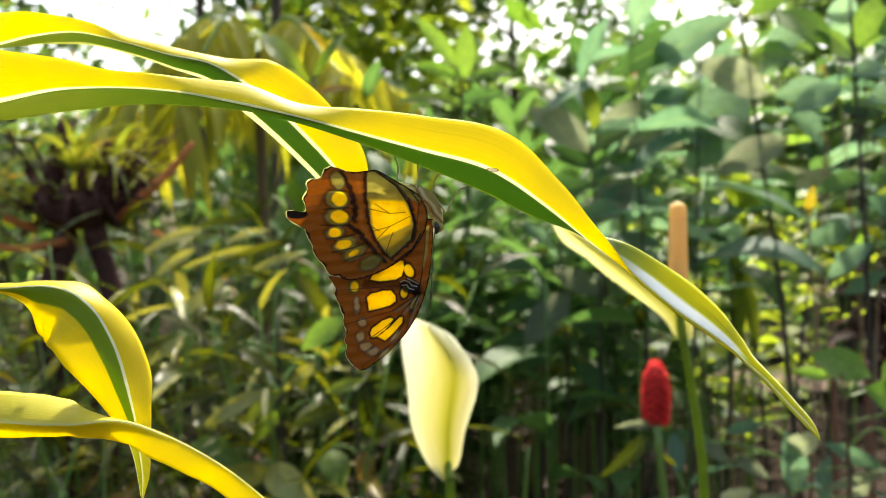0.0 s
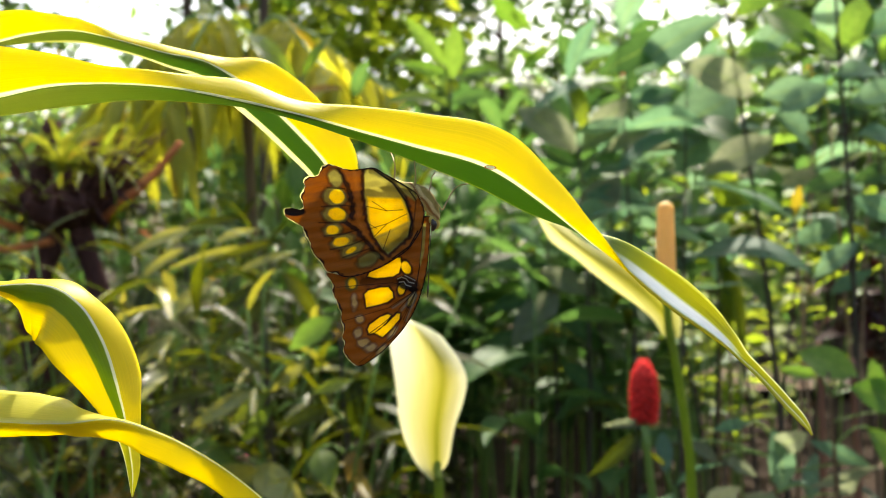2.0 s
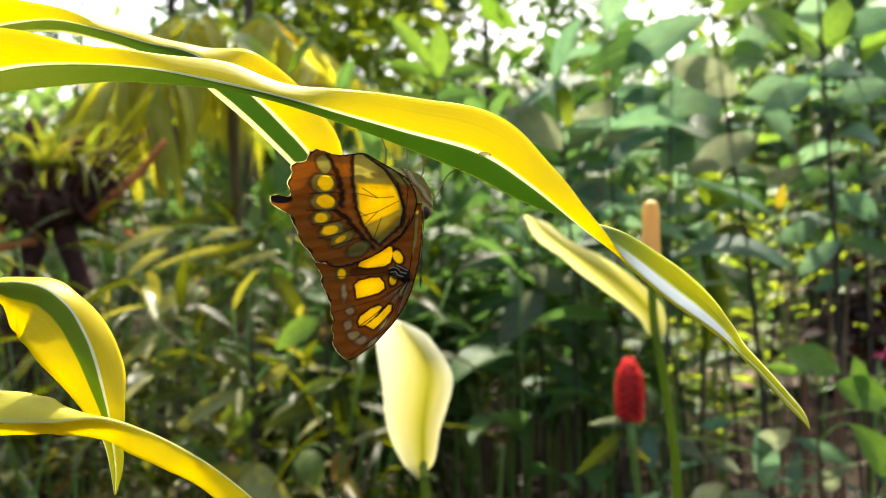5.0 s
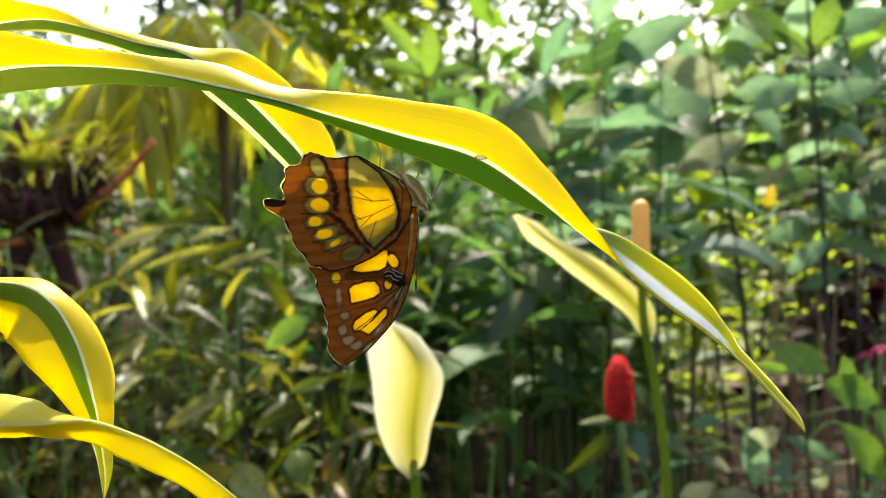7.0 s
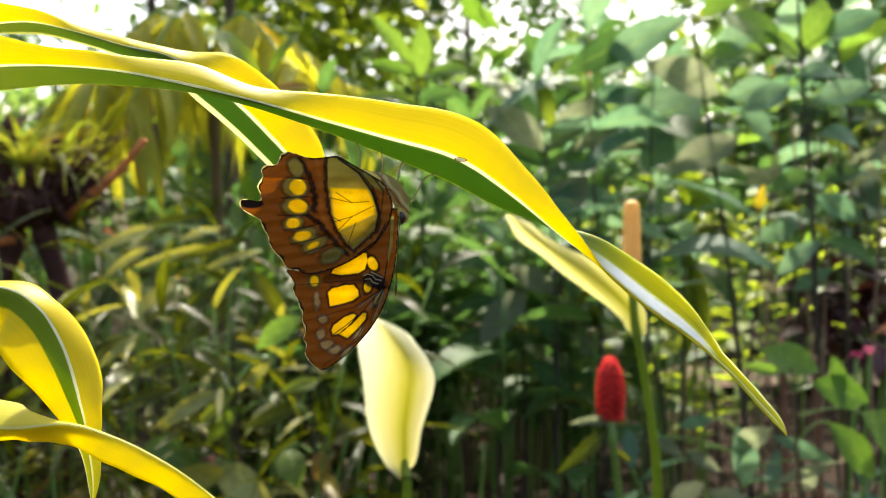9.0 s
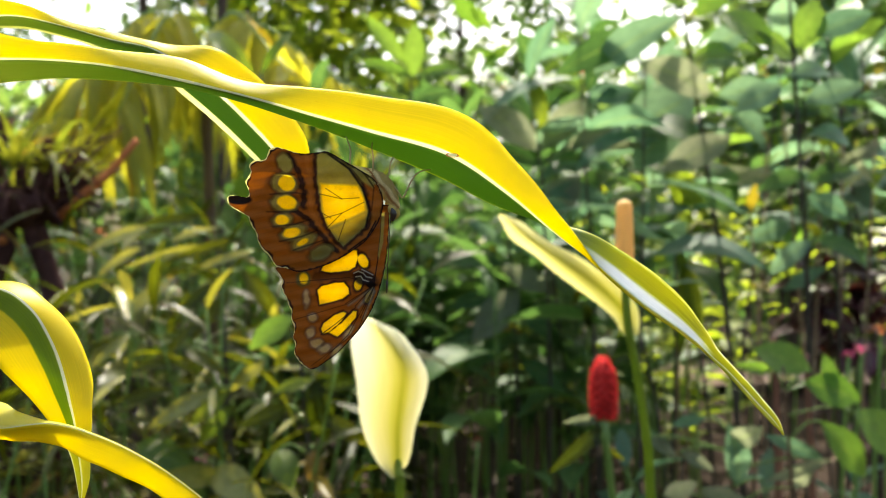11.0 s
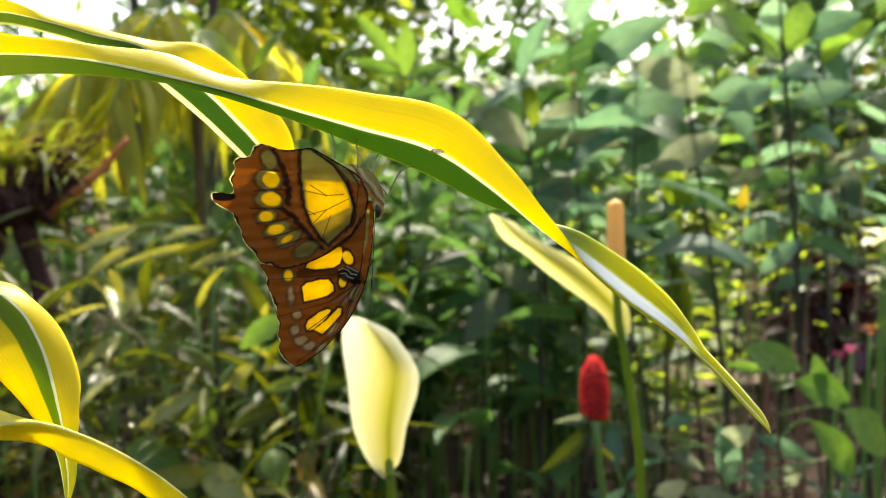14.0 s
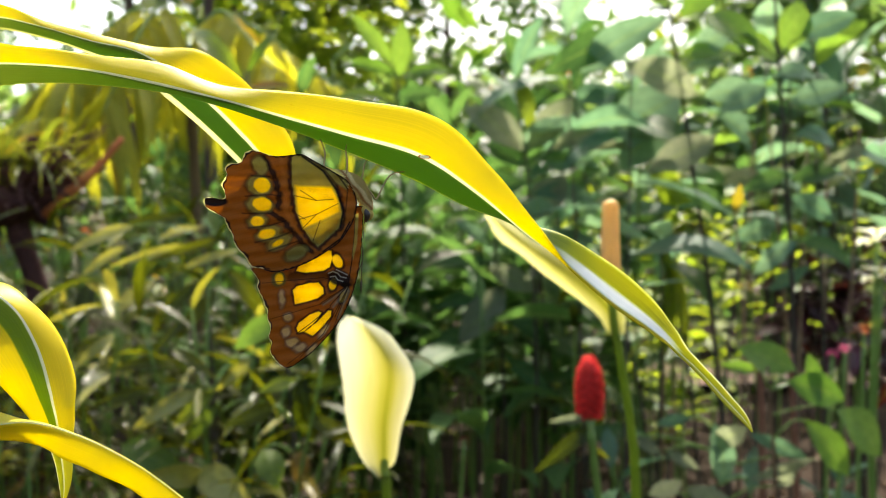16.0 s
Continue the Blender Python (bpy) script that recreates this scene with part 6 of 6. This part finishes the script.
# ---- what moves: the leaves sway and the butterfly with them ----
def motions():
    walk(long_leaf, [
        (0, pose(0.16058, 0.00000, 0.90689, 0.000, -0.000, 0.000)),
        (0.5, pose(0.16208, 0.00272, 0.90723, -0.297, 0.160, -0.387)),
        (1, pose(0.16297, 0.00134, 0.90779, 0.169, 0.256, -0.000)),
        (1.5, pose(0.16225, 0.00149, 0.90827, 0.338, 0.161, -0.047)),
        (2, pose(0.16288, 0.00002, 0.90867, 0.642, 0.158, 0.182)),
        (2.5, pose(0.16368, 0.00076, 0.90890, 0.507, 0.231, 0.000)),
        (3, pose(0.16357, -0.00077, 0.90970, 0.695, 0.256, 0.175)),
        (3.5, pose(0.16341, -0.00561, 0.91043, 0.857, 0.259, 0.758)),
        (4, pose(0.16304, -0.00768, 0.91116, 0.704, 0.305, 0.893)),
        (6.5, pose(0.16582, -0.01626, 0.91389, 2.229, 0.510, 1.475)),
        (7, pose(0.16503, -0.01570, 0.91118, 1.385, 0.332, 1.528)),
        (7.5, pose(0.16367, -0.01533, 0.91095, 1.561, 0.314, 1.281)),
        (8, pose(0.16336, -0.01559, 0.91055, 1.507, 0.346, 1.297)),
        (8.5, pose(0.16242, -0.01503, 0.90965, 1.576, 0.250, 1.155)),
        (9, pose(0.16189, -0.01880, 0.91016, 1.366, 0.277, 1.699)),
        (11.5, pose(0.16095, -0.02262, 0.91064, 1.195, 0.226, 1.642)),
        (12, pose(0.15958, -0.02132, 0.91015, 0.784, 0.174, 1.376)),
        (12.5, pose(0.15973, -0.02166, 0.91124, 1.100, 0.197, 1.241)),
        (13, pose(0.15964, -0.02166, 0.91120, 1.036, 0.195, 1.223)),
        (13.5, pose(0.15962, -0.02301, 0.91120, 1.296, 0.163, 1.458)),
        (14, pose(0.16005, -0.02073, 0.91154, 1.030, 0.306, 1.145)),
        (14.5, pose(0.15947, -0.01965, 0.91075, 1.047, 0.151, 1.107)),
        (15, pose(0.15969, -0.02091, 0.91148, 0.938, 0.269, 1.463)),
        (15.5, pose(0.15950, -0.01976, 0.91074, 0.688, 0.202, 1.453)),
        (16, pose(0.15845, -0.01433, 0.90938, 0.292, 0.129, 0.977)),
    ])
    walk(back_leaf, [
        (0, pose(0.14137, 0.02000, 0.90379, 0.000, -0.000, 0.000)),
        (0.5, pose(0.14115, 0.02211, 0.90459, -0.733, 0.058, 0.968)),
        (1, pose(0.14192, 0.02222, 0.90453, -0.765, 0.053, 1.032)),
        (1.5, pose(0.14044, 0.02358, 0.90563, -1.242, 0.035, 1.664)),
        (2, pose(0.14099, 0.02306, 0.90535, -1.069, -0.100, 1.394)),
        (2.5, pose(0.14547, 0.01939, 0.90611, 0.228, 0.834, -0.124)),
        (3, pose(0.14482, 0.01990, 0.90627, 0.047, 0.646, 0.080)),
        (3.5, pose(0.14241, 0.02178, 0.90731, -0.611, 0.391, 0.884)),
        (4, pose(0.14158, 0.02185, 0.90787, -0.642, 0.364, 0.900)),
        (6.5, pose(0.13985, 0.02431, 0.90967, -1.524, -0.127, 1.975)),
        (7, pose(0.14208, 0.02198, 0.90828, -0.693, 0.267, 0.958)),
        (7.5, pose(0.14059, 0.02310, 0.90810, -1.083, 0.163, 1.447)),
        (8, pose(0.14162, 0.02215, 0.90734, -0.746, 0.243, 1.021)),
        (8.5, pose(0.14294, 0.01966, 0.90667, 0.125, 0.581, -0.055)),
        (9, pose(0.14136, 0.02157, 0.90693, -0.543, 0.330, 0.755)),
        (11.5, pose(0.13817, 0.02263, 0.90853, -0.943, 0.098, 1.155)),
        (12, pose(0.13737, 0.02271, 0.90820, -0.974, 0.060, 1.165)),
        (12.5, pose(0.13658, 0.02317, 0.90870, -1.154, -0.142, 1.327)),
        (13, pose(0.13676, 0.02323, 0.90859, -1.172, -0.160, 1.354)),
        (13.5, pose(0.13689, 0.02330, 0.90865, -1.194, -0.153, 1.390)),
        (14, pose(0.13625, 0.02365, 0.90891, -1.317, -0.111, 1.547)),
        (14.5, pose(0.13743, 0.02267, 0.90821, -0.964, -0.021, 1.134)),
        (15, pose(0.13626, 0.02372, 0.90891, -1.341, -0.114, 1.581)),
        (15.5, pose(0.13746, 0.02306, 0.90841, -1.097, 0.042, 1.330)),
        (16, pose(0.13908, 0.02103, 0.90680, -0.371, 0.217, 0.456)),
    ])
    walk(droop_leaf, [
        (0, pose(0.22844, -0.01000, 0.86780, 0.000, -0.000, 0.000)),
        (0.5, pose(0.22868, -0.01021, 0.86736, 0.175, -0.420, 0.037)),
        (1, pose(0.22894, -0.01014, 0.86762, 0.150, -0.391, 0.059)),
        (1.5, pose(0.22851, -0.00959, 0.86806, -0.014, -0.195, 0.221)),
        (2, pose(0.22825, -0.00915, 0.86803, -0.083, -0.229, 0.408)),
        (2.5, pose(0.22861, -0.00894, 0.86862, -0.202, 0.025, 0.418)),
        (3, pose(0.22818, -0.00840, 0.86891, -0.358, 0.204, 0.581)),
        (3.5, pose(0.22770, -0.00785, 0.86924, -0.521, 0.393, 0.747)),
        (4, pose(0.22741, -0.00779, 0.86922, -0.541, 0.421, 0.759)),
        (6.5, pose(0.22735, -0.00692, 0.87037, -0.869, 0.944, 0.954)),
        (7, pose(0.22812, -0.00869, 0.86940, -0.399, 0.480, 0.383)),
        (7.5, pose(0.22804, -0.00915, 0.86869, -0.254, 0.299, 0.254)),
        (8, pose(0.22888, -0.01047, 0.86822, 0.066, 0.027, -0.198)),
        (8.5, pose(0.22885, -0.01078, 0.86794, 0.111, 0.058, -0.333)),
        (9, pose(0.22878, -0.01072, 0.86794, 0.095, 0.077, -0.314)),
        (11.5, pose(0.22823, -0.01034, 0.86931, -0.313, 1.051, -0.452)),
        (12, pose(0.22737, -0.00980, 0.86894, -0.443, 1.185, -0.276)),
        (12.5, pose(0.22711, -0.00927, 0.86961, -0.602, 1.386, -0.128)),
        (13, pose(0.22742, -0.00960, 0.86965, -0.565, 1.430, -0.272)),
        (13.5, pose(0.22702, -0.00920, 0.86964, -0.617, 1.396, -0.103)),
        (14, pose(0.22714, -0.00917, 0.86962, -0.623, 1.403, -0.090)),
        (14.5, pose(0.22706, -0.00913, 0.86958, -0.630, 1.408, -0.078)),
        (15, pose(0.22684, -0.00874, 0.86964, -0.684, 1.379, 0.089)),
        (15.5, pose(0.22694, -0.00882, 0.86929, -0.599, 1.174, 0.119)),
        (16, pose(0.22730, -0.00916, 0.86927, -0.553, 1.210, -0.026)),
    ])
    walk(low_leaf, [
        (0, pose(0.22025, -0.02000, 0.83637, 0.000, -0.000, 0.000)),
        (0.5, pose(0.22102, -0.01999, 0.83639, -0.001, 0.002, 0.013)),
        (1, pose(0.22191, -0.01997, 0.83641, -0.002, 0.005, 0.027)),
        (1.5, pose(0.22191, -0.01997, 0.83673, -0.004, -0.006, 0.030)),
        (2, pose(0.22196, -0.01996, 0.83696, -0.006, -0.015, 0.032)),
        (2.5, pose(0.22203, -0.01996, 0.83714, -0.007, -0.021, 0.035)),
        (3, pose(0.22226, -0.01995, 0.83716, -0.008, -0.021, 0.039)),
        (3.5, pose(0.22244, -0.01995, 0.83739, -0.009, -0.028, 0.043)),
        (4, pose(0.22238, -0.01995, 0.83734, -0.009, -0.027, 0.042)),
        (6.5, pose(0.22262, -0.01994, 0.83765, -0.011, -0.037, 0.048)),
        (7, pose(0.22185, -0.01996, 0.83694, -0.006, -0.014, 0.030)),
        (7.5, pose(0.22159, -0.01998, 0.83640, -0.002, 0.004, 0.022)),
        (8, pose(0.22141, -0.01998, 0.83600, 0.001, 0.018, 0.016)),
        (8.5, pose(0.22033, -0.02000, 0.83596, 0.003, 0.015, -0.002)),
        (9, pose(0.21986, -0.02001, 0.83616, 0.002, 0.006, -0.008)),
        (11.5, pose(0.21721, -0.02006, 0.83650, 0.003, -0.017, -0.051)),
        (12, pose(0.21626, -0.02008, 0.83643, 0.005, -0.018, -0.069)),
        (12.5, pose(0.21683, -0.02006, 0.83672, 0.002, -0.026, -0.056)),
        (13, pose(0.21644, -0.02007, 0.83672, 0.002, -0.028, -0.063)),
        (13.5, pose(0.21656, -0.02007, 0.83677, 0.002, -0.029, -0.061)),
        (14, pose(0.21688, -0.02006, 0.83675, 0.002, -0.027, -0.055)),
        (14.5, pose(0.21682, -0.02006, 0.83673, 0.002, -0.026, -0.056)),
        (15, pose(0.21688, -0.02006, 0.83701, -0.000, -0.037, -0.053)),
        (15.5, pose(0.21707, -0.02005, 0.83702, -0.001, -0.036, -0.049)),
        (16, pose(0.21694, -0.02006, 0.83678, 0.001, -0.028, -0.054)),
    ])
    walk(butterfly, [
        (0, pose(-0.00580, 0.23900, 0.92097, 0.000, -0.000, 0.000)),
        (0.5, pose(-0.00458, 0.24077, 0.92071, -0.182, 0.139, -0.322)),
        (1, pose(-0.00357, 0.24129, 0.92065, 0.229, 0.126, 0.034)),
        (1.5, pose(-0.00430, 0.24103, 0.92149, 0.325, 0.029, -0.058)),
        (2, pose(-0.00357, 0.24087, 0.92168, 0.626, 0.069, 0.150)),
        (2.5, pose(-0.00290, 0.24066, 0.92175, 0.434, -0.070, -0.063)),
        (3, pose(-0.00287, 0.23992, 0.92231, 0.519, 0.103, 0.051)),
        (3.5, pose(-0.00274, 0.23643, 0.92312, 0.644, -0.304, 0.794)),
        (4, pose(-0.00284, 0.23445, 0.92366, 0.479, -0.039, 0.959)),
        (6.5, pose(0.00001, 0.22913, 0.92474, 1.872, 0.026, 1.508)),
        (7, pose(-0.00068, 0.22927, 0.92329, 0.961, -0.206, 1.644)),
        (7.5, pose(-0.00198, 0.22866, 0.92289, 1.338, 0.159, 1.399)),
        (8, pose(-0.00229, 0.22834, 0.92240, 1.328, 0.243, 1.404)),
        (8.5, pose(-0.00329, 0.22748, 0.92200, 1.498, 0.005, 1.325)),
        (9, pose(-0.00343, 0.22485, 0.92261, 1.231, -0.011, 1.993)),
        (11.5, pose(-0.00442, 0.22134, 0.92332, 1.081, -0.009, 1.970)),
        (12, pose(-0.00582, 0.22121, 0.92326, 0.750, -0.014, 1.728)),
        (12.5, pose(-0.00577, 0.22037, 0.92410, 1.025, -0.128, 1.600)),
        (13, pose(-0.00583, 0.22041, 0.92405, 0.947, 0.003, 1.538)),
        (13.5, pose(-0.00577, 0.21996, 0.92408, 1.240, -0.059, 1.790)),
        (14, pose(-0.00552, 0.22091, 0.92398, 0.943, -0.087, 1.430)),
        (14.5, pose(-0.00604, 0.22142, 0.92388, 1.013, -0.139, 1.491)),
        (15, pose(-0.00570, 0.22211, 0.92411, 0.836, -0.021, 1.812)),
        (15.5, pose(-0.00587, 0.22283, 0.92383, 0.567, -0.141, 1.795)),
        (16, pose(-0.00722, 0.22640, 0.92303, 0.210, -0.359, 1.302)),
    ])


motions()
